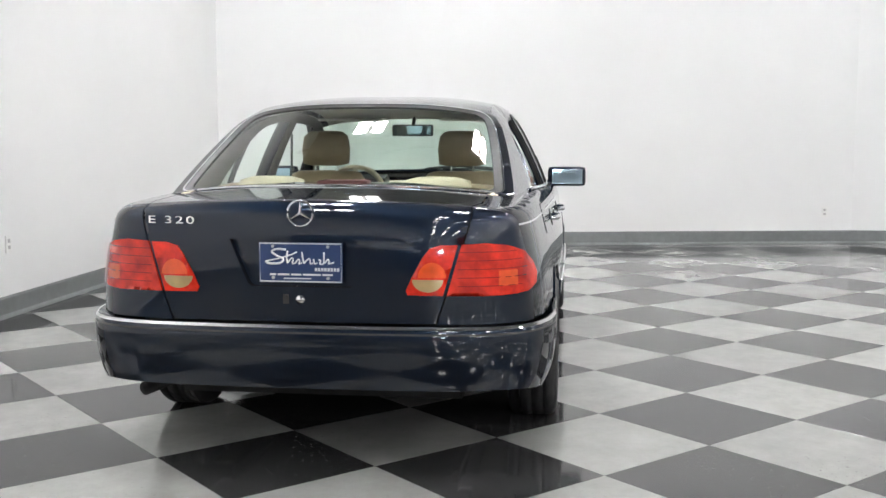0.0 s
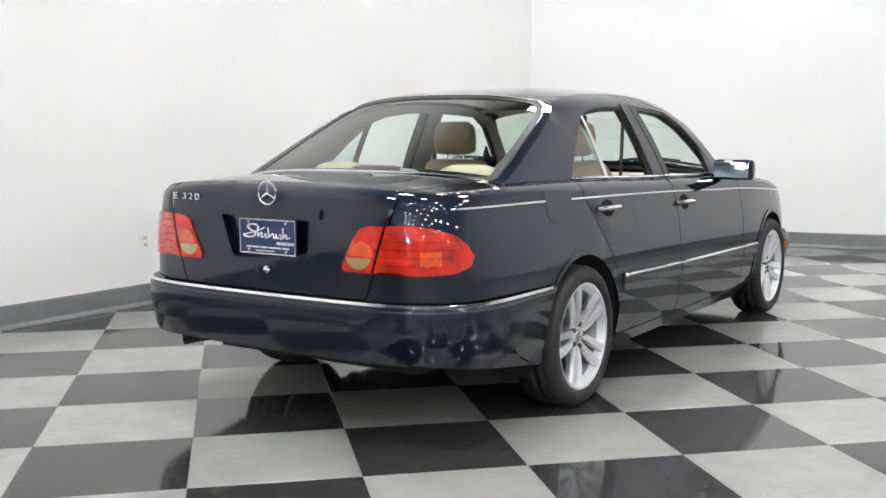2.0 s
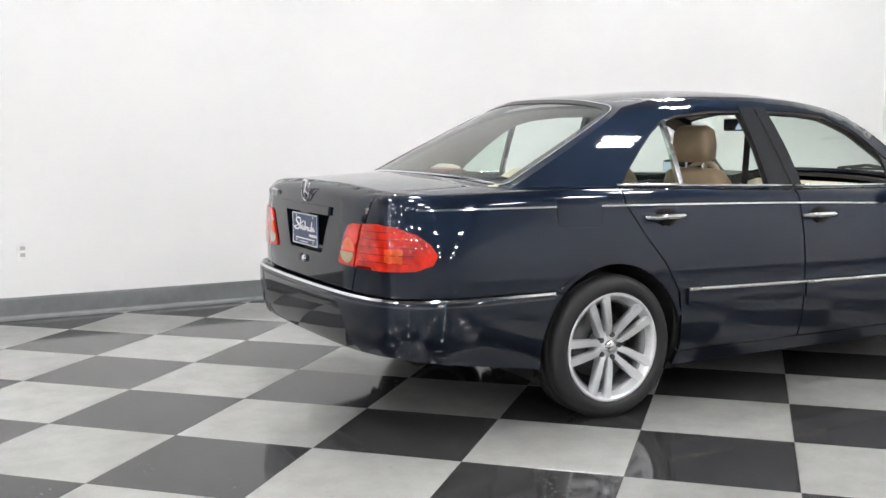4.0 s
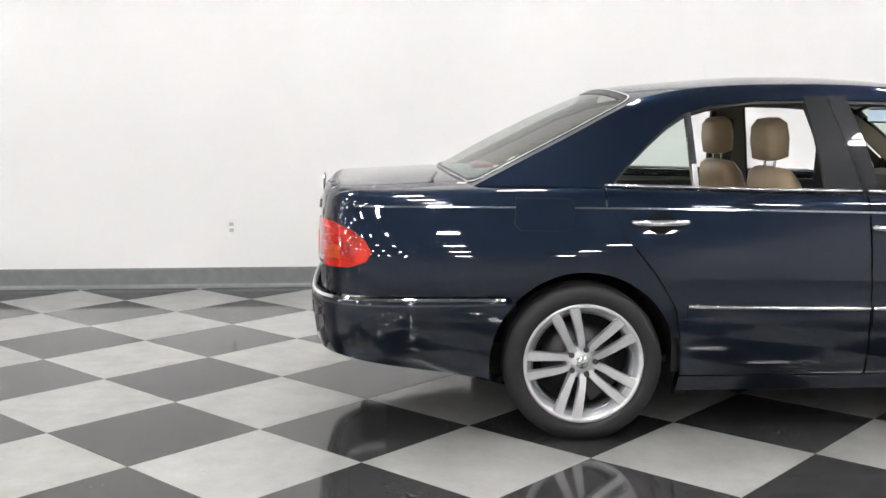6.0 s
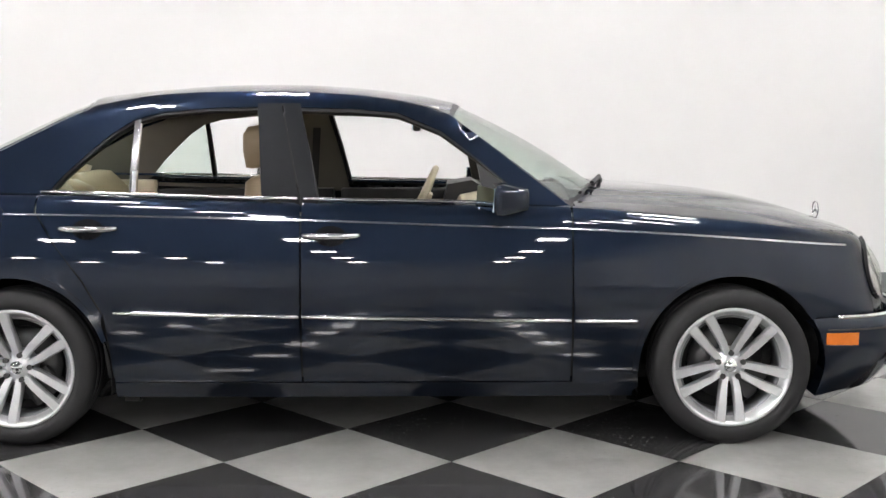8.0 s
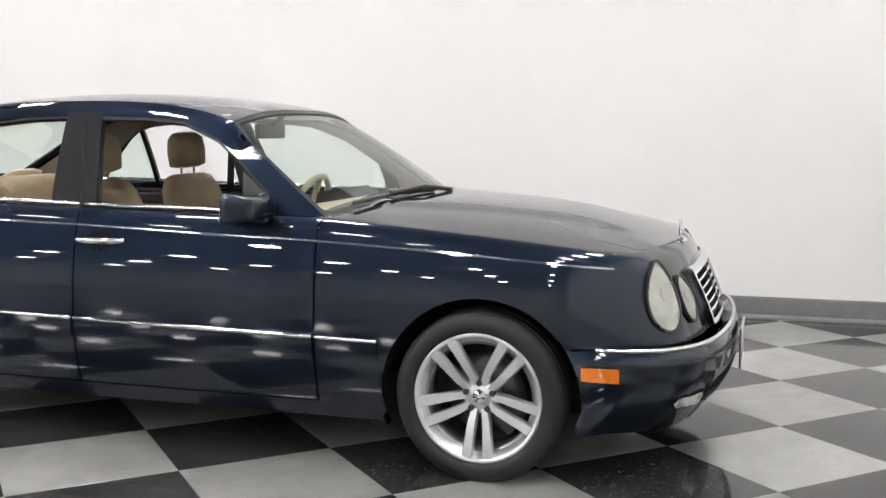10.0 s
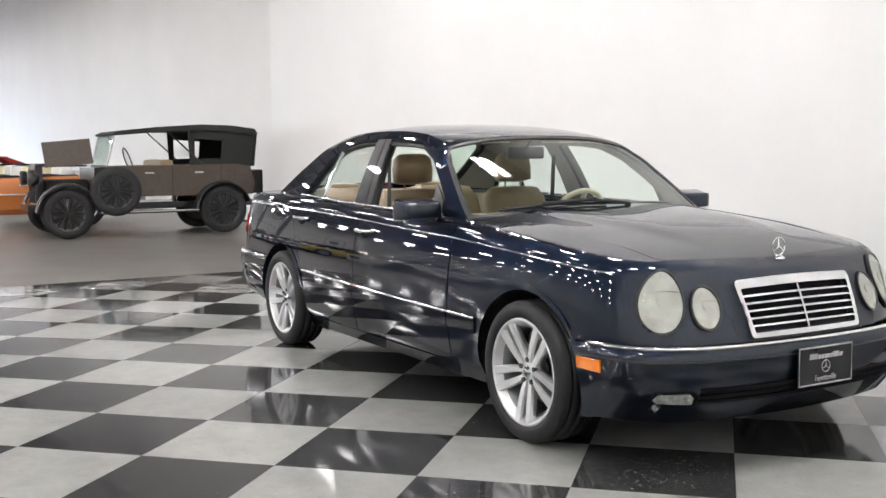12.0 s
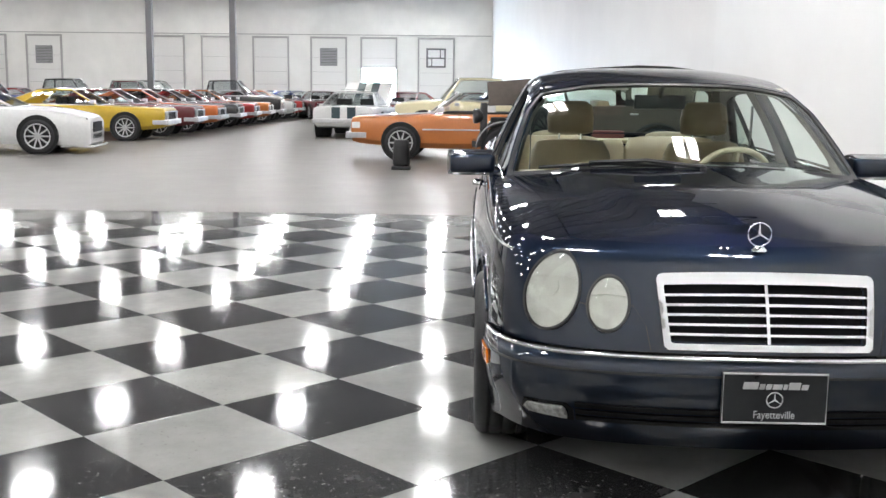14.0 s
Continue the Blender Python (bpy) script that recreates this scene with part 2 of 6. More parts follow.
# far west wall with dock doors
DOORS = (-31.8, -28.2, -20.3, -16.9, -13.6, -9.9, -6.7, -3.05)
OPEN_DOOR = -6.7
west = part("wall_west", box((WEST - 0.3, SOUTH, -0.02), (WEST, NORTH + RECESS, HIGH + 0.3)), "block_paint")
tagged(west, "pale block wall with a row of dock doors", "wall", kind="structure")
part("ledge", box((WEST, SOUTH, 4.82), (WEST + 0.06, FAR_Y - 0.05, 4.87)), "door_frame", west)
for i, y in enumerate(DOORS):
    d = tagged(part("dock_door", box((WEST + 0.004, y - 1.05, 0.0), (WEST + 0.08, y + 1.05, 4.6)), "door_panel"), "tall white sectional dock door in the far wall", "door", "dock doors", kind="structure")
    if abs(y - OPEN_DOOR) < 0.1:
        tagged(d, "white sectional dock door standing partly open to daylight")
        d.data.transform(Matrix.Diagonal((1, 1, 1.85 / 4.6, 1)))
        d.data.transform(Matrix.Translation((0, 0, 2.75)))
        part("opening", box((WEST + 0.002, y - 1.05, 0.0), (WEST + 0.012, y + 1.05, 2.75)), "daylight", west)
    for s in (-1, 1):
        part("track", box((WEST + 0.004, y + s * 1.12 - 0.05, 0), (WEST + 0.14, y + s * 1.12 + 0.05, 4.72)), "door_frame", d)
    part("header", box((WEST + 0.004, y - 1.17, 4.6), (WEST + 0.16, y + 1.17, 4.72)), "door_frame", d)
    if i in (1, 5):
        v = part("vent", box((WEST + 0.082, y - 0.55, 2.9), (WEST + 0.10, y + 0.55, 4.0)), "column_steel", d, "grey louvred vent panel")
        for k in range(11):
            part("slat", box((WEST + 0.10, y - 0.53, 2.93 + 0.098 * k), (WEST + 0.13, y + 0.53, 2.985 + 0.098 * k)), "vent_grey", v)
    if i == 7:
        v = part("window", box((WEST + 0.082, y - 0.55, 2.9), (WEST + 0.10, y + 0.55, 4.0)), "print_white", d, "pale window pane in a grey frame")
        for y0, y1, z0, z1 in ((-0.62, -0.52, 2.85, 4.05), (0.52, 0.62, 2.85, 4.05), (-0.52, 0.52, 2.85, 2.95), (-0.52, 0.52, 3.95, 4.05), (-0.52, 0.52, 3.40, 3.48), (-0.30, -0.24, 2.95, 3.40), (0.24, 0.30, 3.48, 3.95)):
            part("window_bar", box((WEST + 0.10, y + y0, z0), (WEST + 0.13, y + y1, z1)), "column_steel", v)
    for z in (0.9, 1.7, 2.5, 3.4):
        if abs(y - OPEN_DOOR) > 0.1 or z > 2.8:
            part("seam", box((WEST + 0.08, y - 1.04, z), (WEST + 0.085, y + 1.04, z + 0.015)), "door_frame", d)
for x, y in ((-45.0, -16.2), (-45.0, -12.2)):
    c = empty("column", pose(x, y, 0))
    tagged(c, "grey painted square steel column of the hall", "column", "hall columns", kind="structure")
    part("shaft", box((-0.14, -0.14, 0), (0.14, 0.14, HIGH + 0.3), 0.01), "column_steel", c)
    part("foot_plate", box((-0.24, -0.24, 0), (0.24, 0.24, 0.03)), "column_steel", c)

# open web joists under the deck
for k in range(22):
    x = WEST + 2.0 + k * 3.0
    j = bmesh.new()
    add_box(j, (x - 0.05, SOUTH, HIGH + 0.2), (x + 0.05, NORTH + RECESS - 0.05, HIGH + 0.29))
    add_box(j, (x - 0.05, SOUTH, HIGH - 0.55), (x + 0.05, NORTH + RECESS - 0.05, HIGH - 0.48))
    y = SOUTH
    while y < NORTH + 0.5:
        add_cyl(j, (x, y, HIGH - 0.5), (x, y + 0.5, HIGH + 0.22), 0.02, seg=5)
        add_cyl(j, (x, y + 0.5, HIGH + 0.22), (x, y + 1.0, HIGH - 0.5), 0.02, seg=5)
        y += 1.0
    tagged(part("roof_joist", j, "joist_steel"), "dark open web steel roof joist", "roof joist", "roof joists", kind="structure")
for y in (-6.0, -14.0, -21.0):
    tagged(part("roof_girder", box((WEST, y - 0.12, HIGH - 0.75), (EAST_S, y + 0.12, HIGH - 0.05)), "joist_steel"), "dark steel girder under the roof joists", "girder", "roof girders", kind="structure")


# high bay lamps: a housing with two long bright tubes
def high_bay():
    e = empty("high_bay_lamp")
    part("housing", prism([(-0.30, 0.0), (0.30, 0.0), (0.22, 0.07), (-0.22, 0.07)], 0, -0.38, 0.38), "lamp_housing", e)
    for s in (-0.155, 0.155):
        part("panel", box((-0.31, s - 0.105, -0.03), (0.31, s + 0.105, -0.004), 0.006), "lamp_tube", e)
    for s in (-0.3, 0.3):
        part("hanger", cyl((s, 0, 0.07), (s, 0, 1.86), 0.006, seg=6), "joist_steel", e)
    return tagged(e, "bright twin panel high bay lamp hanging from the roof", "ceiling lamp", "high bay lamps")


LAMP_Z = 6.2
LAMP_AT = [(x, y) for x in (3.0, -2.6, -8.2) for y in (-1.4, -4.7, -8.8, -13.0, -17.5, -22.5, -28.0, -34.0)]
# three extra lamps, added only to brighten the sedan's corner
LAMP_AT += [(x, 1.2) for x in (3.0, -1.0, -5.0)]
for x in (-13.2, -18.5, -24.2, -32.5, -38.5, -43.3, -48.3):
    for y in (-1.6, -5.0, -9.3, -13.3, -18.0, -22.6, -28.0, -34.0):
        LAMP_AT.append((x, y + 0.03 * (x + 18.5) * (1 - y / 13)))   # the rows fan out a little towards the west
# two added rows brighten the west wall, raised close under the joists
WALL_FILL_ROWS = [(x, y) for x in (-54.0, -59.0) for y in (-2.5, -7.0, -12.5, -18.5, -24.5, -30.5, -36.5)]
first = None
for x, y in LAMP_AT:
    if first is None:
        first = high_bay()
        first.matrix_basis = pose(x, y, LAMP_Z)
    else:
        copy_thing(first, pose(x, y, LAMP_Z))
for x, y in WALL_FILL_ROWS:
    copy_thing(first, pose(x, y, 7.05) @ Matrix.Diagonal((1, 1, 0.55, 1)))

# wall outlets
def outlet(m):
    e = empty("wall_outlet", m)
    part("plate", box((-0.038, -0.008, -0.06), (0.038, 0.0, 0.06), 0.003), "outlet_white", e)
    for z in (-0.022, 0.022):
        part("socket", box((-0.016, -0.0095, z - 0.013), (0.016, -0.0075, z + 0.013), 0.001), "outlet_slot", e)
    return tagged(e, "small white plastic power outlet on the wall", "outlet", "wall outlets")


outlet(pose(0.67, NORTH, 0.5))
outlet(pose(-0.58, NORTH, 0.45))
outlet(pose(-3.26, NORTH, 0.45))
outlet(pose(EAST_N + (NORTH + 3.69) * 0.1842 - 0.002, -3.69, 0.36, 0, 0, -79.6))

# ---- the sedan ----
plain("car_paint", (0.0102, 0.0170, 0.0320), 0.36, metal=0.85, coat=1.0, vary=0.10, scale=900.0, spec=0.2)
paint = M["car_paint"].node_tree.nodes["Principled BSDF"]
paint.inputs["Specular Tint"].default_value = (0.10, 0.16, 0.26, 1)   # the flakes stay blue at a flat angle
paint.inputs["Coat Roughness"].default_value = 0.020
paint.inputs["Coat IOR"].default_value = 1.58
plain("chrome", (0.82, 0.83, 0.84), 0.10, metal=1.0, vary=0.03)
plain("alloy", (0.78, 0.79, 0.80), 0.36, metal=0.80, vary=0.04, scale=40)
# darker copy of alloy: the shade inside the rim is put into its colour
plain("alloy_shaded", (0.30, 0.31, 0.32), 0.40, metal=0.8, vary=0.06, scale=40)
plain("brake_dark", (0.10, 0.10, 0.10), 0.5, metal=0.7)
plain("disc_steel", (0.14, 0.14, 0.14), 0.4, metal=1.0)
plain("tyre_rubber", (0.015, 0.015, 0.016), 0.62, vary=0.15, scale=30, bump=0.2, bump_scale=120)
plain("black_trim", (0.016, 0.016, 0.017), 0.42)
plain("gloss_black", (0.010, 0.011, 0.014), 0.36, coat=0.5, spec=0.2)
plain("under_black", (0.010, 0.010, 0.010), 0.85)
plain("leather", (0.38, 0.29, 0.185), 0.42, vary=0.10, scale=9, bump=0.25, bump_scale=260)
plain("leather_light", (0.60, 0.52, 0.38), 0.5, vary=0.08, scale=9, bump=0.2, bump_scale=260)
plain("pillar_trim", (0.15, 0.14, 0.12), 0.8, vary=0.06)
plain("headliner", (0.58, 0.56, 0.51), 0.9, vary=0.06)
plain("carpet_dark", (0.06, 0.05, 0.04), 0.95)
plain("walnut", (0.07, 0.032, 0.014), 0.15, coat=1.0, vary=0.4, scale=20)
plain("mirror_silver", (0.55, 0.72, 0.85), 0.02, metal=1.0, vary=0.0)
plain("lamp_red", (0.62, 0.020, 0.007), 0.15, coat=0.8, vary=0.40, scale=14, spec=0.3, bump=0.4, bump_scale=60)
plain("lamp_red_deep", (0.14, 0.008, 0.006), 0.15, coat=1.0, vary=0.2)
plain("lamp_amber", (0.80, 0.20, 0.015), 0.15, coat=1.0, vary=0.15)
plain("lamp_smoke", (0.40, 0.28, 0.13), 0.12, coat=1.0, vary=0.15)
plain("lamp_orange", (0.80, 0.085, 0.015), 0.12, coat=1.0, vary=0.2)
plain("plate_blue", (0.022, 0.045, 0.13), 0.35, vary=0.06)
plain("plate_black", (0.012, 0.013, 0.015), 0.30, vary=0.1)
plain("print_grey", (0.50, 0.50, 0.50), 0.35)
plain("headlamp_bowl", (0.62, 0.63, 0.60), 0.20, metal=0.45, vary=0.22, scale=11, bump=1.0, bump_scale=16)
plain("fog_glass", (0.36, 0.37, 0.35), 0.10, coat=1.0, vary=0.5, scale=40)
plain("grille_black", (0.004, 0.004, 0.005), 0.7, spec=0.15)
plain("cap_plum", (0.13, 0.028, 0.03), 0.5)
glass("window_glass", (0.80, 0.90, 0.84))
glass("lamp_glass", (0.93, 0.93, 0.90))
glass("car_glass", (0.93, 0.95, 0.95))


def curve(xs, ys):
    """A smooth curve through the given points."""
    xs, ys = np.array(xs, float), np.array(ys, float)
    d = np.diff(ys) / np.diff(xs)
    m = np.r_[d[0], (d[1:] + d[:-1]) / 2, d[-1]]
    for i in range(1, len(d)):
        if d[i - 1] * d[i] <= 0:
            m[i] = 0

    def at(x):
        x = min(max(x, xs[0]), xs[-1])
        i = min(max(int(np.searchsorted(xs, x)) - 1, 0), len(d) - 1)
        h = xs[i + 1] - xs[i]
        t = (x - xs[i]) / h
        return float((2 * t**3 - 3 * t**2 + 1) * ys[i] + (t**3 - 2 * t**2 + t) * h * m[i] + (3 * t**2 - 2 * t**3) * ys[i + 1] + (t**3 - t**2) * h * m[i + 1])
    return at


def rounded_path(pts, n=24):
    """A smooth open line through points in a plane."""
    p = [Vector(pts[0]) * 2 - Vector(pts[1])] + [Vector(q) for q in pts] + [Vector(pts[-1]) * 2 - Vector(pts[-2])]
    out = []
    for i in range(1, len(p) - 2):
        for k in range(n):
            t = k / n
            out.append(0.5 * (2 * p[i] + (p[i + 1] - p[i - 1]) * t + (2 * p[i - 1] - 5 * p[i] + 4 * p[i + 1] - p[i + 2]) * t * t + (3 * p[i] - p[i - 1] - 3 * p[i + 1] + p[i + 2]) * t**3))
    out.append(Vector(pts[-1]))
    return out


# half outline in plan, from the middle of the tail to the middle of the nose
OUTLINE = rounded_path([(-2.478, 0), (-2.472, 0.30), (-2.452, 0.57), (-2.385, 0.755), (-2.22, 0.848), (-1.85, 0.878), (-1.4, 0.890), (-0.6, 0.900), (0.4, 0.900), (1.1, 0.893), (1.5, 0.880), (1.80, 0.850), (1.99, 0.785), (2.11, 0.675), (2.175, 0.5), (2.21, 0.25), (2.22, 0)])
O_X, O_Y = np.array([p.x for p in OUTLINE]), np.array([p.y for p in OUTLINE])
# even steps, softened so that reflections run smoothly along the sides
way = np.r_[0, np.cumsum(np.hypot(np.diff(O_X), np.diff(O_Y)))]
even = np.linspace(0, way[-1], 700)
O_X, O_Y = np.interp(even, way, O_X), np.interp(even, way, O_Y)
blur = np.exp(-0.5 * (np.arange(-18, 19) / 6.0) ** 2)
blur /= blur.sum()
O_X = np.convolve(np.r_[O_X[18:0:-1], O_X, O_X[-2:-20:-1]], blur, "valid")
O_Y = np.convolve(np.r_[-O_Y[18:0:-1], O_Y, -O_Y[-2:-20:-1]], blur, "valid")
O_Y = np.maximum(O_Y, 0)
O_Y[0] = O_Y[-1] = 0.0
O_S = np.r_[0, np.cumsum(np.hypot(np.diff(O_X), np.diff(O_Y)))]
GIRTH = float(O_S[-1])
tx, ty = np.gradient(O_X, O_S), np.gradient(O_Y, O_S)
tl = np.hypot(tx, ty)
O_NX, O_NY = -ty / tl, tx / tl
O_NX[0], O_NY[0], O_NX[-1], O_NY[-1] = -1, 0, 1, 0


def s_x(x):
    return float(np.interp(x, O_X, O_S))


def s_rear(y):
    k = int(np.argmax(O_X > -1.0))
    return float(np.interp(y, O_Y[:k], O_S[:k]))


def q_front(y):
    k = int(np.argmax(O_X > 1.2))
    return GIRTH - float(np.interp(y, O_Y[k:][::-1], O_S[k:][::-1]))


side_in = curve([0.12, 0.2, 0.27, 0.35, 0.45, 0.55, 0.65, 0.75, 0.85, 0.95, 1.05], [0.10, 0.062, 0.030, 0.012, 0.002, 0.0, 0.004, 0.016, 0.036, 0.06, 0.08])
front_in = curve([0.12, 0.45, 0.52, 0.6, 0.7, 0.78, 0.86, 0.95], [0.05, 0.018, 0.026, 0.052, 0.094, 0.135, 0.195, 0.28])
rear_in = curve([0.2, 0.55, 0.75, 0.9, 0.97, 1.03, 1.1], [0.02, 0.0, 0.0, 0.008, 0.018, 0.034, 0.06])
deck_mid = curve([-2.6, -2.45, -2.2, -1.9, -1.6, -0.5, 0.6, 0.9, 1.25, 1.54, 1.8, 2.0, 2.1, 2.2], [1.005, 1.016, 1.030, 1.045, 1.055, 1.04, 1.01, 1.0, 0.977, 0.948, 0.897, 0.836, 0.79, 0.74])
deck_side = curve([-2.6, -2.4, -2.0, -1.6, -1.3, -0.5, 0.4, 0.8, 1.2, 1.6, 1.9, 2.05, 2.2], [0.955, 0.968, 0.980, 0.988, 0.986, 0.966, 0.948, 0.938, 0.905, 0.863, 0.816, 0.778, 0.725])


def turn_in(nx):
    """How far the shoulder rolls over: tighter at the nose."""
    return 0.055 - 0.030 * max(0.0, nx) ** 2




def deck_z(x, y):
    a, b = deck_mid(x), deck_side(x)
    return b + (a - b) * (1 - min(1.0, abs(y) / 0.82) ** 2.6)


def inset(nx, ny, z):
    return side_in(z) * ny * ny + front_in(z) * max(0.0, nx) ** 1.5 + rear_in(z) * max(0.0, -nx) ** 1.5


CROWN = []
for i in range(len(O_S)):
    x, y, z = O_X[i], O_Y[i], 0.9
    for _ in range(6):
        d = inset(O_NX[i], O_NY[i], z) + turn_in(O_NX[i])
        x, y = O_X[i] - O_NX[i] * d, max(0.0, O_Y[i] - O_NY[i] * d)
        z = deck_z(x, y)
    CROWN.append((x, y, z))
CROWN = np.array(CROWN)


def crown_y(x):
    return float(np.interp(x, CROWN[:, 0], CROWN[:, 1]))


def crown_z(s):
    return float(np.interp(s, O_S, CROWN[:, 2]))


def crown_at(s):
    return float(np.interp(s, O_S, CROWN[:, 0])), -float(np.interp(s, O_S, CROWN[:, 1]))


def hull(s, z):
    """The outer skin below the shoulder: way round the half outline, and height. Gives the right-hand side (y < 0)."""
    s = min(max(s, 0.0), GIRTH)
    x, y, nx, ny = (float(np.interp(s, O_S, a)) for a in (O_X, O_Y, O_NX, O_NY))
    zc = crown_z(s)
    h = max(0.0, zc - z)
    d = inset(nx, ny, z)
    lean = radians(24) * max(0.0, nx) ** 2      # the bonnet already slopes where it turns down into the nose
    big = turn_in(nx) / (1 - math.sin(lean))
    if h < big * math.cos(lean):
        d += turn_in(nx) - big * (math.sqrt(max(0.0, 1 - (math.cos(lean) - h / big) ** 2)) - math.sin(lean))
    return Vector((x - nx * d, -max(0.0, y - ny * d), z))


def hull_tail(q, z):
    p = hull(abs(q), z)
    return Vector((p.x, p.y if q >= 0 else -p.y, p.z))


def hull_nose(q, z):
    p = hull(GIRTH - abs(q), z)
    return Vector((p.x, p.y if q >= 0 else -p.y, p.z))


def hull_x(x, z):
    return hull(s_x(x), z)


def deck(x, y):
    return Vector((x, y, deck_z(x, y)))


def tall(z):
    return z if z < 0.95 else 0.95 + (z - 0.95) * 1.02


def flank(x, z):
    """The side of the cabin above the belt, right-hand side."""
    d = (z - 0.95) * 0.94
    k = min(1.0, max(0.0, (z - rail_z(x) + 0.058) / 0.058))
    return Vector((x, -(0.812 - 0.385 * d - 0.36 * d * abs(d) - 0.046 * ((x + 0.35) / 1.2) ** 2 - 0.045 * (1 - math.sqrt(1 - 0.9 * k * k))), tall(z)))


rail_z = curve([-1.2, -1.15, -0.95, -0.6, -0.2, 0.1, 0.3, 0.36], [1.325, 1.338, 1.376, 1.394, 1.388, 1.356, 1.302, 1.27])
roof_z = curve([-1.3, -1.23, -0.86, -0.5, -0.2, 0.15, 0.33, 0.45], [1.352, 1.372, 1.420, 1.437, 1.428, 1.391, 1.348, 1.31])


def roof(x, u):
    p = flank(x, rail_z(x))
    xe = x - (0.0 if x > 0 else 0.07 * (1 - u * u) * max(0.0, (-0.8 - x) / 0.35)) + (0.03 * (1 - u * u) * max(0.0, (x - 0.1) / 0.2) if x > 0.1 else 0)
    return Vector((xe, p.y * u, p.z + (tall(roof_z(x)) - p.z) * (1 - abs(u) ** 3.0)))


def screen(u, v):
    """Windscreen with its edges on the front pillars: u across, v up."""
    x, z = 0.78 - 0.48 * v, 0.945 + 0.357 * v
    e, hi, w = flank(x, z), roof(0.30, u), 1 - u * u
    swell = 0.022 * w * math.sin(math.pi * min(1, max(0, v)))
    return Vector((x + (1 - v) * 0.21 * w + v * (hi.x - 0.30) + 0.6 * swell, e.y * u, e.z + (1 - v) * 0.045 * w + v * (hi.z - tall(1.302)) + 0.8 * swell))


rear_edge = curve([-1.84, -1.66, -1.45, -1.28, -1.15], [1.0, 1.088, 1.19, 1.275, 1.338])


def backlight(u, v):
    """Rear window with the edges of its pillars: u across, v up."""
    x = -1.84 + 0.69 * v
    e, lo, hi = flank(x, rear_edge(x)), flank(-1.84, 1.0), roof(-1.15, u)
    w = 1 - u * u
    foot = deck_z(-1.84 - 0.11 * w, lo.y * u) + 0.004 - lo.z
    head = hi.z - tall(1.338)
    return Vector((x - (1 - v) * 0.11 * w + v * (hi.x + 1.15), e.y * u, e.z + (1 - v) * foot * min(1.0, 4 * w) + v * head + 0.022 * w * math.sin(math.pi * min(1, max(0, v)))))


def rounded_pane(half, v0, v1, r):
    """A loop with rounded corners in a pane's own coordinates."""
    out = []
    for cu, cv, g in ((half - r, v0 + r, -90), (half - r, v1 - r, 0), (r - half, v1 - r, 90), (r - half, v0 + r, 180)):
        out += [(cu + r * math.cos(radians(g + 15 * k)), cv + r * math.sin(radians(g + 15 * k))) for k in range(7)]
    return out


from mathutils.geometry import delaunay_2d_cdt


def inside(poly, x, y):
    hit = False
    j = len(poly) - 1
    for i in range(len(poly)):
        (xi, yi), (xj, yj) = poly[i], poly[j]
        if (yi > y) != (yj > y) and x < (xj - xi) * (y - yi) / (yj - yi) + xi:
            hit = not hit
        j = i
    return hit


def dense(loop, step):
    out = []
    for i, a in enumerate(loop):
        b = loop[(i + 1) % len(loop)]
        n = max(1, math.ceil(math.hypot(b[0] - a[0], b[1] - a[1]) / step))
        out += [(a[0] + (b[0] - a[0]) * k / n, a[1] + (b[1] - a[1]) * k / n) for k in range(n)]
    return out


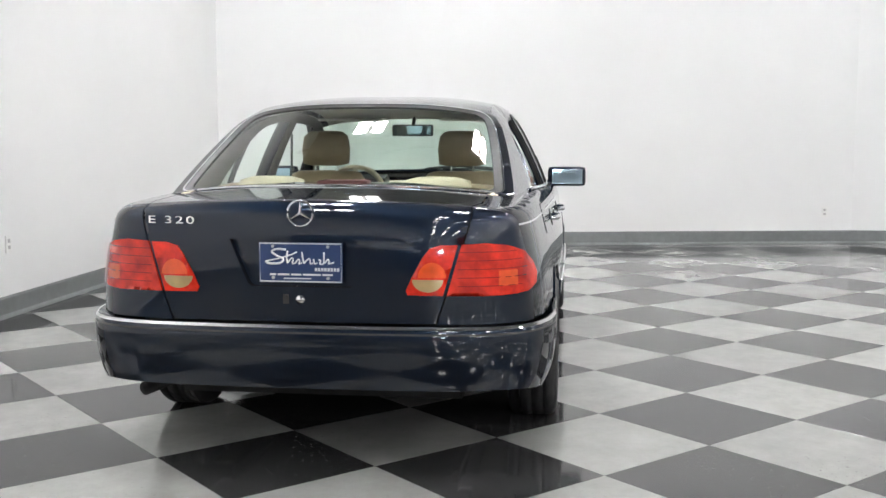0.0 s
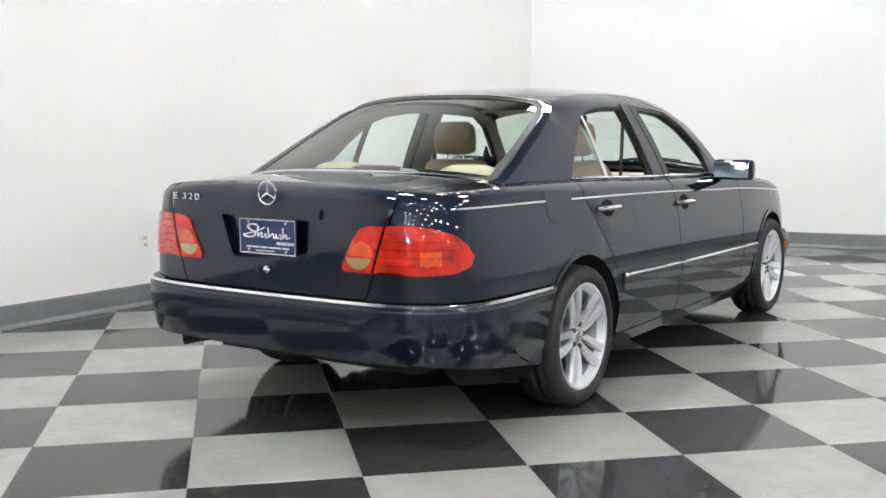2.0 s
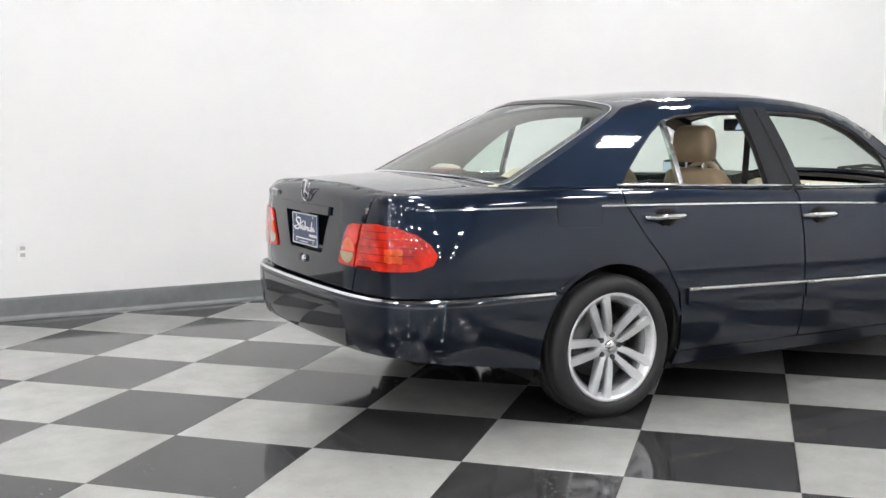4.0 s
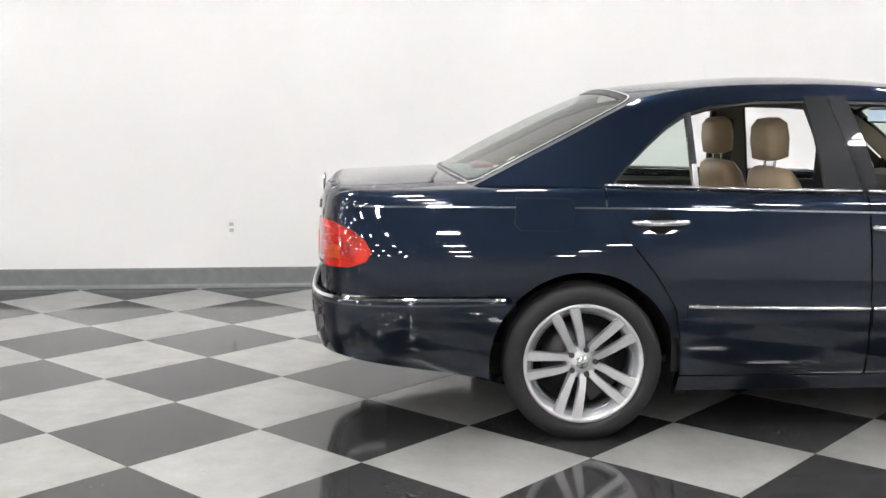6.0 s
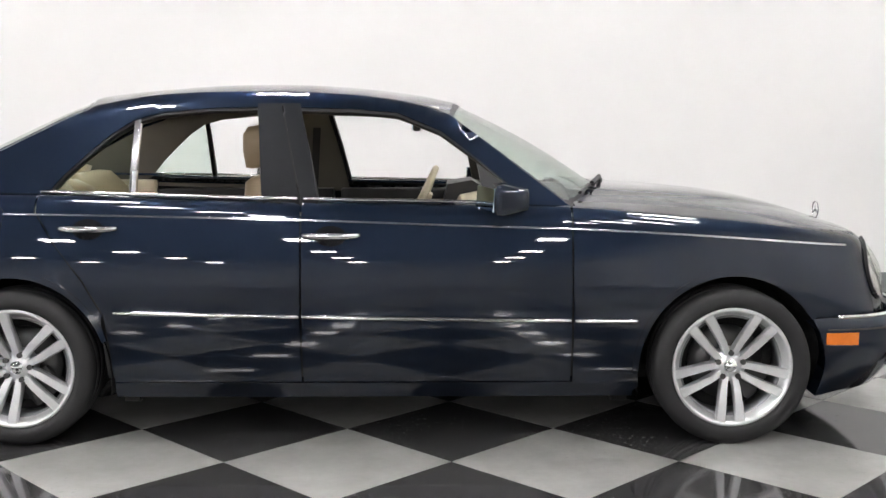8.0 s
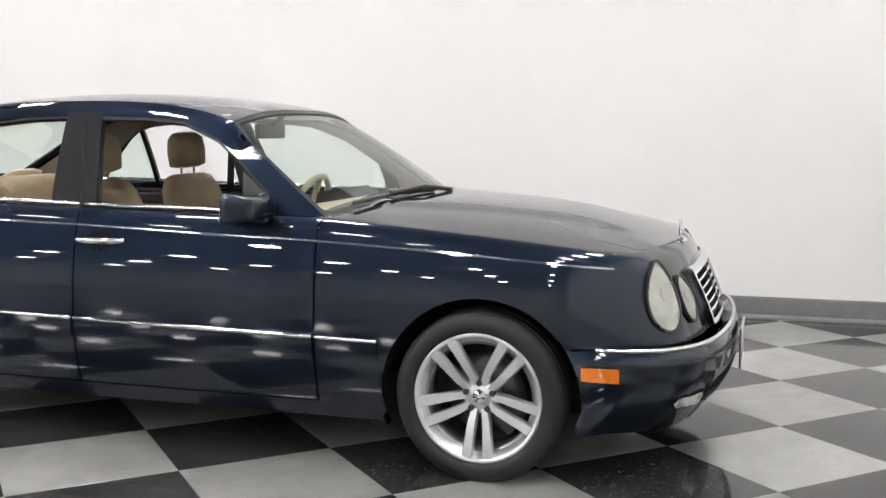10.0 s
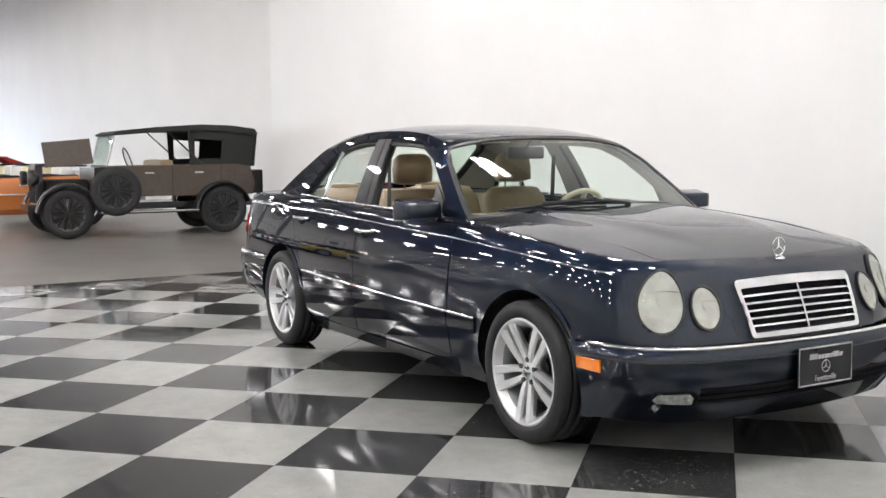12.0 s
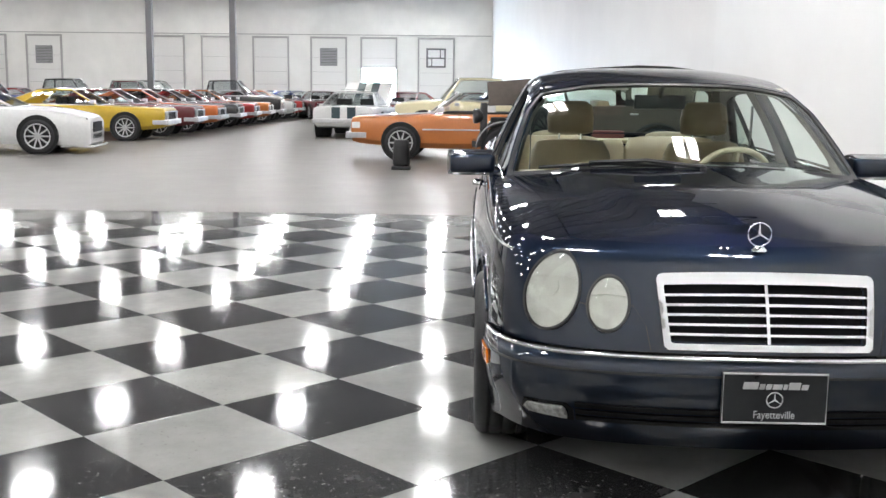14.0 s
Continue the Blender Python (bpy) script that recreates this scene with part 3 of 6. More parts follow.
def skin(loops, fmap, step=0.045, depth=0.012, off=0.0, side=1, flip=False, extra=()):
    """A sheet of a curved surface: outline (and holes) in the surface's own two coordinates, with its edges turned inward.
    side=-1 mirrors it to the left-hand side."""
    loops = [dense(l, step) for l in loops]
    pts, edges = [], []
    for l in loops:
        k = len(pts)
        pts += l
        edges += [(k + i, k + (i + 1) % len(l)) for i in range(len(l))]
    xs, ys = [p[0] for p in loops[0]], [p[1] for p in loops[0]]
    ny = max(1, int((max(ys) - min(ys)) / step))
    nx = max(1, int((max(xs) - min(xs)) / step))
    rim = np.array(pts)
    for i in range(1, nx + 1):
        for j in range(1, ny + 1):
            x = min(xs) + (i - 0.5 + 0.25 * (j % 2)) * (max(xs) - min(xs)) / (nx + 0.5)
            y = min(ys) + (j - 0.5) * (max(ys) - min(ys)) / ny
            if inside(loops[0], x, y) and not any(inside(h, x, y) for h in loops[1:]) and np.min(np.hypot(rim[:, 0] - x, rim[:, 1] - y)) > 0.45 * step:
                pts.append((x, y))
    for x, y in extra:
        if inside(loops[0], x, y) and not any(inside(h, x, y) for h in loops[1:]) and np.min(np.hypot(rim[:, 0] - x, rim[:, 1] - y)) > 0.003:
            pts.append((x, y))
    vs, _, fs, *_ = delaunay_2d_cdt([Vector(p) for p in pts], edges, [], 0, 1e-6)
    tris = []
    for f in fs:
        cx, cy = sum(vs[i].x for i in f) / 3, sum(vs[i].y for i in f) / 3
        if inside(loops[0], cx, cy) and not any(inside(h, cx, cy) for h in loops[1:]):
            tris.append(tuple(f))
    ex, ey = 0.012, 0.002
    P, N = [], []
    for v in vs:
        p = fmap(v.x, v.y)
        n = (fmap(v.x + ex, v.y) - fmap(v.x - ex, v.y)).cross(fmap(v.x, v.y + ey) - fmap(v.x, v.y - ey))
        if n.length < 1e-12:
            n = Vector((0, 0, 1))
        n.normalize()
        P.append(p)
        N.append(n)
    mid = sum((N[t[0]].dot(P[t[0]] - Vector((min(1.6, max(-1.6, P[t[0]].x)) * 0.9, 0, 0.6))) for t in tris))
    sign = -1 if (mid < 0) != flip else 1
    N = [n * sign for n in N]
    P = [p + n * (-off if flip else off) for p, n in zip(P, N)]
    if side < 0:
        P = [Vector((p.x, -p.y, p.z)) for p in P]
        N = [Vector((n.x, -n.y, n.z)) for n in N]
    faces, norms, seen = [], [], {}
    for t in tris:
        a, b, c = t
        if (P[b] - P[a]).cross(P[c] - P[a]).dot(N[a] + N[b] + N[c]) < 0:
            t = (a, c, b)
        faces.append(t)
        norms += [N[i] for i in t]
        for i in range(3):
            k = (t[i], t[(i + 1) % 3])
            seen[k] = seen.get(k, 0) + 1
    V = list(P)
    if depth:
        lower = {}
        for (a, b) in [k for k in seen if (k[1], k[0]) not in seen]:
            for i in (a, b):
                if i not in lower:
                    lower[i] = len(V)
                    V.append(P[i] - N[i] * depth)
            f = (b, a, lower[a], lower[b])
            n = (V[f[1]] - V[f[0]]).cross(V[f[2]] - V[f[0]])
            n = n.normalized() if n.length > 1e-12 else Vector((0, 0, 1))
            faces.append(f)
            norms += [n] * 4
    return V, faces, norms


def sheet(name, skins, mat, parent, label=""):
    """One mesh of one or more skins."""
    V, F, N = [], [], []
    for v, f, n in skins:
        k = len(V)
        V += v
        F += [tuple(i + k for i in q) for q in f]
        N += n
    me = bpy.data.meshes.new(name)
    me.from_pydata([tuple(v) for v in V], [], F)
    me.polygons.foreach_set("use_smooth", [True] * len(me.polygons))
    me.normals_split_custom_set([tuple(n) for n in N])
    me.materials.append(M[mat])
    ob = new(name, me)
    ob.parent = parent
    if label:
        ob["label"] = label
    return ob


def shoulder(s0, s1):
    """Close rows of points where the sides roll over into the top."""
    return [(float(q), crown_z(abs(q)) - h) for q in np.linspace(s0, s1, max(4, int(abs(s1 - s0) / 0.025))) for h in (0.003, 0.008, 0.015, 0.024, 0.035, 0.048, 0.062)]


def arc(cx, cz, r, a0, a1, n=18):
    return [(cx + r * math.cos(radians(a0 + (a1 - a0) * k / n)), cz + r * math.sin(radians(a0 + (a1 - a0) * k / n))) for k in range(n + 1)]


def to_s(pts):
    return [(s_x(x), z) for x, z in pts]


def top_edge(x0, x1, n=12, drop=0.0):
    """Along the shoulder from x0 to x1."""
    return [(s_x(x0 + (x1 - x0) * k / n), crown_z(s_x(x0 + (x1 - x0) * k / n)) - drop) for k in range(n + 1)]


car = empty("sedan", pose(0.083, 0.088, 0.0))
tagged(car, "dark blue four-door sedan with lowered side windows", "car")

FX, RX, HUB, ARCH = 1.4165, -1.4165, 0.305, 0.372

for side in (1, -1):
    # front wing, with its strip on top
    a = arc(FX, HUB, ARCH, 192, 30)
    sw0, sw1 = s_x(0.787), GIRTH - q_front(0.70)
    loop = [(sw0 + (sw1 - sw0) * k / 24, crown_z(sw0 + (sw1 - sw0) * k / 24)) for k in range(25)] + [(sw1, z) for z in (0.70, 0.64, 0.58, 0.508)] + to_s([(1.93, 0.506), (1.755, 0.508)]) + to_s(a[::-1]) + to_s([(1.03, 0.20), (0.787, 0.20)])
    strip = [(0.80, -crown_y(0.80))] + [(float(x), float(-y)) for x, y, _ in CROWN[::3] if x > 0.82 and y > 0.565]
    strip += [(x, -(0.735 - 0.12 * max(0, x - 0.8))) for x in np.linspace(1.93, 0.80, 14)]
    sheet("front_wing", [skin([loop], hull, side=side, step=0.025, extra=shoulder(sw0, sw1)), skin([strip], deck, side=side, step=0.03)], "car_paint", car)
    # doors
    loop = top_edge(-0.279, 0.779) + to_s([(0.779, 0.255), (-0.279, 0.255)])
    sheet("front_door", [skin([loop], hull, side=side, step=0.03, extra=shoulder(s_x(-0.279), s_x(0.779)))], "car_paint", car)
    edge = [(-1.322, 0.93), (-1.24, 0.80), (-1.13, 0.66), (-1.055, 0.53), (-1.036, 0.40), (-1.028, 0.255)]
    loop = [(s_x(-1.322), crown_z(s_x(-1.322)))] + top_edge(-1.30, -0.287) + to_s([(-0.287, 0.255)]) + to_s(edge[::-1])
    sheet("rear_door", [skin([loop], hull, side=side, step=0.03, extra=shoulder(s_x(-1.322), s_x(-0.287)))], "car_paint", car)
    sheet("sill", [skin([to_s([(-1.03, 0.249), (1.025, 0.249), (1.035, 0.185), (-1.035, 0.185)])], hull, side=side, depth=0.05)], "car_paint", car)
    # black sheets behind the door gaps, standing in for the shade there
    for x0, x1 in ((-0.31, -0.255), (0.755, 0.81)):
        sheet("gap_backing", [skin([to_s([(x0, 0.92), (x1, 0.92), (x1, 0.26), (x0, 0.26)])], hull, side=side, off=-0.022, depth=0.0)], "under_black", car)
    sheet("gap_backing", [skin([to_s([(x - 0.03, z) for x, z in edge] + [(x + 0.03, z) for x, z in edge[::-1]])], hull, side=side, off=-0.022, depth=0.0)], "under_black", car)
    # rear quarter
    a = arc(RX, HUB, ARCH, 136, 14)
    loop = [(s_rear(y), z) for y, z in ((0.487, 0.583), (0.545, 0.75), (0.60, 0.92))] + [(s_rear(0.622), crown_z(s_rear(0.622)))]
    loop += [(s_rear(0.70), crown_z(s_rear(0.70)))] + top_edge(-2.36, -1.330, 16)
    loop += to_s([(x - 0.007, z) for x, z in edge[:4]]) + to_s(a[::-1][1:]) + to_s([(-1.72, 0.583)])
    s0, s1 = s_rear(0.622), s_x(-1.25)
    strip = [crown_at(s0 + (s1 - s0) * k / 30) for k in range(31)] + [(-1.25, -0.70), (-1.86, -0.68), (-2.0, -0.632), (-2.25, -0.63)]
    sheet("rear_quarter", [skin([loop], hull, side=side, step=0.025, extra=shoulder(s_rear(0.622), s_x(-1.33))), skin([strip], deck, side=side, step=0.03)], "car_paint", car)
    # fuel flap seam on the right-hand quarter
    if side == 1:
        flap = [(s_x(x), z) for x, z in ((-1.68, 0.96), (-1.47, 0.955), (-1.45, 0.93), (-1.46, 0.85), (-1.49, 0.835), (-1.66, 0.838), (-1.685, 0.86))]
        fc = (sum(p[0] for p in flap) / 7, sum(p[1] for p in flap) / 7)
        rim_f = [(fc[0] + (p[0] - fc[0]) * 1.022, fc[1] + (p[1] - fc[1]) * 1.038) for p in flap]
        sheet("flap_gap", [skin([rim_f], hull, off=0.0012, depth=0.002)], "under_black", car)
        sheet("fuel_flap", [skin([flap], hull, off=0.0025, depth=0.003)], "car_paint", car)
    # wheel arch lips and liners
    for cx, a0, a1 in ((FX, -18, 198), (RX, -18, 198)):
        bm = bmesh.new()
        n = 26
        for k in range(n):
            pr = []
            for kk in (k, k + 1):
                g = radians(a0 + (a1 - a0) * kk / n)
                pr.append([(cx + r * math.cos(g), -side * y, HUB + r * math.sin(g)) for r, y in ((ARCH + 0.004, abs(hull_x(cx + ARCH * math.cos(g), HUB + ARCH * math.sin(g)).y) - 0.006), (ARCH + 0.004, 0.50))])
            bm.faces.new([bm.verts.new(c) for c in (pr[0][0], pr[1][0], pr[1][1], pr[0][1])])
        add_prism(bm, [(cx + (ARCH + 0.03) * math.cos(radians(a0 + (a1 - a0) * k / n)), HUB + (ARCH + 0.03) * math.sin(radians(a0 + (a1 - a0) * k / n))) for k in range(n + 1)], 1, -side * 0.50, -side * 0.49)
        part("wheel_liner", bm, "under_black", car, smooth=True)
    # flared lips round the wheel openings
    for cx, g0, g1 in ((FX, 38, 182), (RX, 18, 134)):
        lip = arc(cx, HUB, ARCH - 0.002, g0, g1, 22) + arc(cx, HUB, ARCH + 0.020, g1, g0, 22)
        sheet("arch_lip", [skin([to_s(lip)], hull, side=side, off=0.0055, depth=0.012, step=0.03)], "car_paint", car)
    # cabin side with its two window openings
    outer = [(x, rail_z(x)) for x in np.linspace(-1.15, 0.30, 16)] + [(0.46, 1.184), (0.62, 1.064), (0.78, 0.945), (0.78, 0.925), (-0.3, 0.925), (-1.3, 0.955), (-1.84, 0.965), (-1.84, 1.0), (-1.66, 1.088), (-1.45, 1.19), (-1.28, 1.275)]
    rear_open = [(-1.318, 0.976), (-1.235, 1.07), (-1.146, 1.155), (-1.06, 1.228), (-0.976, 1.281), (-0.875, 1.309), (-0.672, 1.329), (-0.462, 1.333), (-0.435, 1.2), (-0.418, 0.952)]
    front_open = [(-0.318, 1.331), (-0.10, 1.325), (0.088, 1.310), (0.268, 1.236), (0.413, 1.131), (0.532, 1.034), (0.545, 0.928), (-0.225, 0.938), (-0.27, 1.15)]
    sheet("cabin_side", [skin([outer, rear_open, front_open], flank, side=side, depth=0.035)], "car_paint", car)
    sheet("pillar_lining", [skin([outer, rear_open, front_open], flank, side=side, off=-0.05, depth=0.0, flip=True)], "pillar_trim", car)
    # black frames round the openings, chrome sill line
    for lp in (rear_open, front_open):
        c = (sum(p[0] for p in lp) / len(lp), sum(p[1] for p in lp) / len(lp))
        small = [(p[0] + (c[0] - p[0]) * 0.045, p[1] + (c[1] - p[1]) * 0.075) for p in lp]
        sheet("window_seal", [skin([lp, small], flank, side=side, off=-0.006, depth=0.02, step=0.03)], "black_trim", car)
    for x0, x1, zz in ((-1.32, -0.30, 0.0), (-0.275, 0.56, 0.0)):
        lo = [(x, crown_z(s_x(x)) + 0.001) for x in np.linspace(x0, x1, 8)]
        part("window_sill_strip", tube([Vector((p.x, side * (p.y - 0.006), p.z)) for p in (flank(x, z + 0.006) for x, z in lo)], 0.0075, 10), "chrome", car, smooth=True)
    # fixed quarter light and its divider
    sheet("quarter_glass", [skin([rear_open[:5] + [(-0.955, 1.286), (-0.945, 0.966)]], flank, side=side, off=-0.012, depth=0.0)], "window_glass", car).visible_shadow = False
    sheet("divider", [skin([[(-0.972, 0.964), (-0.975, 1.285), (-0.95, 1.292), (-0.945, 0.963)]], flank, side=side, off=-0.004, depth=0.02)], "chrome" if side == 1 else "black_trim", car)
    # B pillar cover
    sheet("pillar_cover", [skin([[(-0.44, 0.955), (-0.462, 1.20), (-0.478, 1.345), (-0.305, 1.345), (-0.255, 1.15), (-0.215, 0.945)]], flank, side=side, off=0.003, depth=0.004)], "gloss_black", car)
    sheet("pillar_seam", [skin([[(-0.382, 1.345), (-0.375, 1.345), (-0.280, 0.952), (-0.288, 0.952)]], flank, side=side, off=0.0048, depth=0.002, step=0.03)], "under_black", car)
    # rub strip: chrome over a painted pad, in three lengths
    rub = curve([-1.02, -0.28, 0.78, 1.04], [0.543, 0.527, 0.509, 0.505])
    for x0, x1 in ((-1.012, -0.29), (-0.276, 0.776), (0.79, 1.035)):
        xs = np.linspace(x0, x1, 10)
        sheet("rub_strip", [skin([[(s_x(x), rub(x)) for x in xs] + [(s_x(x), rub(x) - 0.075) for x in xs[::-1]]], hull, side=side, off=0.010, depth=0.012, step=0.05)], "car_paint", car)
        part("chrome_strip", tube([Vector((p.x, side * (p.y - 0.011), p.z)) for p in (hull_x(x, rub(x) - 0.003) for x in xs)], 0.0085, 10), "chrome", car, smooth=True)
    # coach line along the shoulder
    xs = np.linspace(-2.33, 1.90, 40)
    crease = curve([-2.4, -1.67, -0.34, 0.42, 0.76, 1.29, 1.92], [0.930, 0.925, 0.899, 0.872, 0.862, 0.833, 0.785])
    sheet("coach_line", [skin([[(s_x(x), crease(x) + 0.0035) for x in xs] + [(s_x(x), crease(x) - 0.0035) for x in xs[::-1]]], hull, side=side, off=0.0022, depth=0.002, step=0.08)], "chrome", car)
    # door handles, over flat black ovals painted for the shade in their cups
    for hx, hz in ((-1.115, 0.862), (-0.165, 0.835)):
        cup = [(s_x(hx + 0.062 * math.cos(k * math.tau / 18)), hz + 0.040 * math.sin(k * math.tau / 18)) for k in range(18)]
        h = sheet("handle_cup", [skin([cup], hull, side=side, off=0.0018, depth=0.002, step=0.02)], "grille_black", car)
        bar = bmesh.new()
        n = 14
        rings = []
        for k in range(n + 1):
            t = k / n * 2 - 1
            p = hull_x(hx + t * 0.118, hz + 0.004)
            out = 0.034 * (1 - abs(t) ** 3.2) + 0.006
            r = 0.0125 * (1 - 0.3 * abs(t) ** 4)
            rings.append([bar.verts.new((p.x, side * (p.y - out - 0.008 * math.cos(g)), p.z + r * math.sin(g))) for g in np.linspace(0, math.tau, 9)[:-1]])
        for ra, rb in zip(rings, rings[1:]):
            for i in range(8):
                bar.faces.new((ra[i], ra[(i + 1) % 8], rb[(i + 1) % 8], rb[i]))
        bar.faces.new(rings[0])
        bar.faces.new(rings[-1])
        bmesh.ops.recalc_face_normals(bar, faces=bar.faces[:])
        part("door_handle", bar, "chrome", car, "polished chrome pull handle", smooth=True)
    # door mirror
    mir = empty("door_mirror")
    mir.parent = car
    bm = bmesh.new()
    add_box(bm, (0.47, -1.035, 0.925), (0.60, -0.80, 1.045), 0.03)
    for v in bm.verts:
        if v.co.x > 0.52:
            v.co.z = 0.985 + (v.co.z - 0.985) * 0.72
            v.co.y = -0.915 + (v.co.y + 0.915) * 0.88
    add_box(bm, (0.47, -0.84, 0.90), (0.57, -0.74, 0.955), 0.015)
    ob = part("shell", bm, "car_paint", mir, smooth=True)
    ob2 = part("mirror_glass", box((0.434, -1.018, 0.94), (0.442, -0.825, 1.03), 0.003), "mirror_silver", mir, "tinted mirror glass")
    ob2.data.transform(pose(0.438, -0.92, 0.985, 0, 4, 0) @ pose(0, 0, 0, 0, 0, 17) @ pose(-0.438, 0.92, -0.985))
    sheet("sail", [skin([[(0.41, 1.11), (0.53, 1.02), (0.545, 0.925), (0.45, 0.925)]], flank, side=side, off=0.004, depth=0.014)], "black_trim", mir)
    if side < 0:
        for o in (ob, ob2):
            o.data.transform(Matrix.Diagonal((1, -1, 1, 1)))
            o.data.flip_normals()
    # rear lamps: the outer cluster on the quarter, the inner on the lid
    sl = s_rear(0.535)
    tip = s_x(-2.245)
    outer_l = [(s_rear(0.573), 0.868), (s_rear(0.66), 0.872), (s_rear(0.735), 0.862), (tip - 0.09, 0.835), (tip - 0.03, 0.795), (tip, 0.752), (tip - 0.02, 0.715), (tip - 0.09, 0.692), (s_rear(0.70), 0.686), (s_rear(0.521), 0.688)]
    t = sheet("tail_lamp", [skin([outer_l], hull, side=side, off=0.008, depth=0.012, step=0.03)], "lamp_red", car, "red ribbed tail lamp lens")
    for zz in (0.72, 0.75, 0.78, 0.81, 0.84):
        w = 0.02 + abs(zz - 0.77) * 0.9
        sheet("rib", [skin([[(s_rear(0.56), zz), (tip - 0.06 - w, zz), (tip - 0.06 - w, zz + 0.0022), (s_rear(0.56), zz + 0.0022)]], hull, side=side, off=0.0095, depth=0.002, step=0.05)], "lamp_red_deep", t)
    sheet("amber_core", [skin([[(s_rear(0.70), 0.72), (s_rear(0.70) + 0.08, 0.72), (s_rear(0.70) + 0.08, 0.775), (s_rear(0.70), 0.775)]], hull, side=side, off=0.0088, depth=0.001, step=0.03)], "lamp_orange", t)
    inner_l = [(0.560, 0.866), (0.50, 0.866), (0.462, 0.855), (0.435, 0.82), (0.40, 0.755), (0.378, 0.705), (0.385, 0.69), (0.508, 0.688)]
    t = sheet("reverse_lamp", [skin([[(s_rear(y), z) for y, z in inner_l]], hull, side=side, off=0.008, depth=0.012, step=0.03)], "lamp_red", car, "red lamp lens with a smoked round reversing light")
    cy, cz = 0.455, 0.745
    sheet("smoke_lens", [skin([[(s_rear(cy + 0.055 * math.cos(radians(g))), cz + 0.045 * math.sin(radians(g))) for g in range(180, 361, 15)]], hull, side=side, off=0.0095, depth=0.002, step=0.02)], "lamp_smoke", t)
    sheet("amber_lens", [skin([[(s_rear(cy + 0.05 * math.cos(radians(g)) + 0.015), cz + 0.006 + 0.055 * math.sin(radians(g))) for g in range(0, 181, 15)]], hull, side=side, off=0.0095, depth=0.002, step=0.02)], "lamp_orange", t)
    # headlamps: big and small oval
    for hy, hz, ry, rz in ((0.694, 0.676, 0.104, 0.116), (0.500, 0.647, 0.066, 0.078)):
        qc = q_front(hy)
        ov = [(qc + ry * math.cos(k * math.tau / 32), hz + rz * math.sin(k * math.tau / 32)) for k in range(32)]
        big = [(qc + (ry + 0.009) * math.cos(k * math.tau / 32), hz + (rz + 0.009) * math.sin(k * math.tau / 32)) for k in range(32)]

        def bulge(q, z, qc=qc, hz=hz, ry=ry, rz=rz):
            p = hull_nose(q, z)
            e = min(1.0, ((q - qc) / ry) ** 2 + ((z - hz) / rz) ** 2)
            return p + Vector((0.85, -0.45, 0.25)) * 0.026 * (1 - e) + Vector((0.85, -0.45, 0.25)) * 0.006
        h = sheet("headlamp", [skin([big, ov], hull_nose, side=side, off=0.012, depth=0.016, step=0.02)], "black_trim", car, "oval headlamp with a clear lens")

        def dish(q, z, qc=qc, hz=hz, ry=ry, rz=rz):
            e = min(1.0, ((q - qc) / ry) ** 2 + ((z - hz) / rz) ** 2)
            return hull_nose(q, z) - Vector((0.9, -0.35, 0.2)) * (0.003 * (1 - e) - 0.003)
        sheet("bowl", [skin([ov], dish, side=side, off=0.004, depth=0.0, step=0.022)], "headlamp_bowl", h)
        lens = sheet("lens", [skin([ov], bulge, side=side, depth=0.0, step=0.02)], "lamp_glass", h)
        lens.visible_shadow = False
        sheet("beam_cap", [skin([[(qc + ry * 0.24 * math.cos(k * math.tau / 16), hz + 0.01 + ry * 0.24 * math.sin(k * math.tau / 16)) for k in range(16)]], dish, side=side, off=0.008, depth=0.006, step=0.02)], "headlamp_bowl", h)
        w = 0.90 * ry
        rib = [(qc + w * u, hz + rz * (0.36 + 0.06 * (1 - u * u))) for u in np.linspace(-1, 1, 9)]
        sheet("lens_rib", [skin([rib + [(q, z - 0.006) for q, z in rib[::-1]]], dish, side=side, off=0.010, depth=0.006, step=0.02)], "headlamp_bowl", h)
    # the cut lines of the bonnet: lamp to lamp, and down beside the grille
    qa, qb, qd = q_front(0.694) - 0.100, q_front(0.500), q_front(0.405)
    for line in ([(qa, 0.648), (qb + 0.068, 0.640)], [(qb - 0.066, 0.650), (qd + 0.012, 0.642), (qd - 0.028, 0.585), (qd - 0.045, 0.512)]):
        up = [(q, z + 0.0025) for q, z in line]
        sheet("bonnet_seam", [skin([up + [(q - 0.0045, z - 0.0025) for q, z in line[::-1]]], hull_nose, side=side, off=0.0012, depth=0.002, step=0.02)], "under_black", car)

# nose panel between the lamps, with the grille opening
q7 = q_front(0.70)
nose_top = [(q, crown_z(GIRTH - abs(q))) for q in np.linspace(-q7, q7, 24)]
nose = nose_top + [(q7, 0.508), (0.33, 0.508), (-0.33, 0.508), (-q7, 0.508)]
hole = [(-0.325, 0.722), (0.325, 0.722), (0.296, 0.545), (-0.296, 0.545)]
sheet("nose_panel", [skin([nose, hole[::-1]], hull_nose, step=0.022)], "car_paint", car)


def grille_at(q, z):
    return hull_nose(q, z + 0.012 * (1 - (q / 0.38) ** 2) * max(0.0, (z - 0.5) / 0.28)) + Vector((0.030, 0, 0))


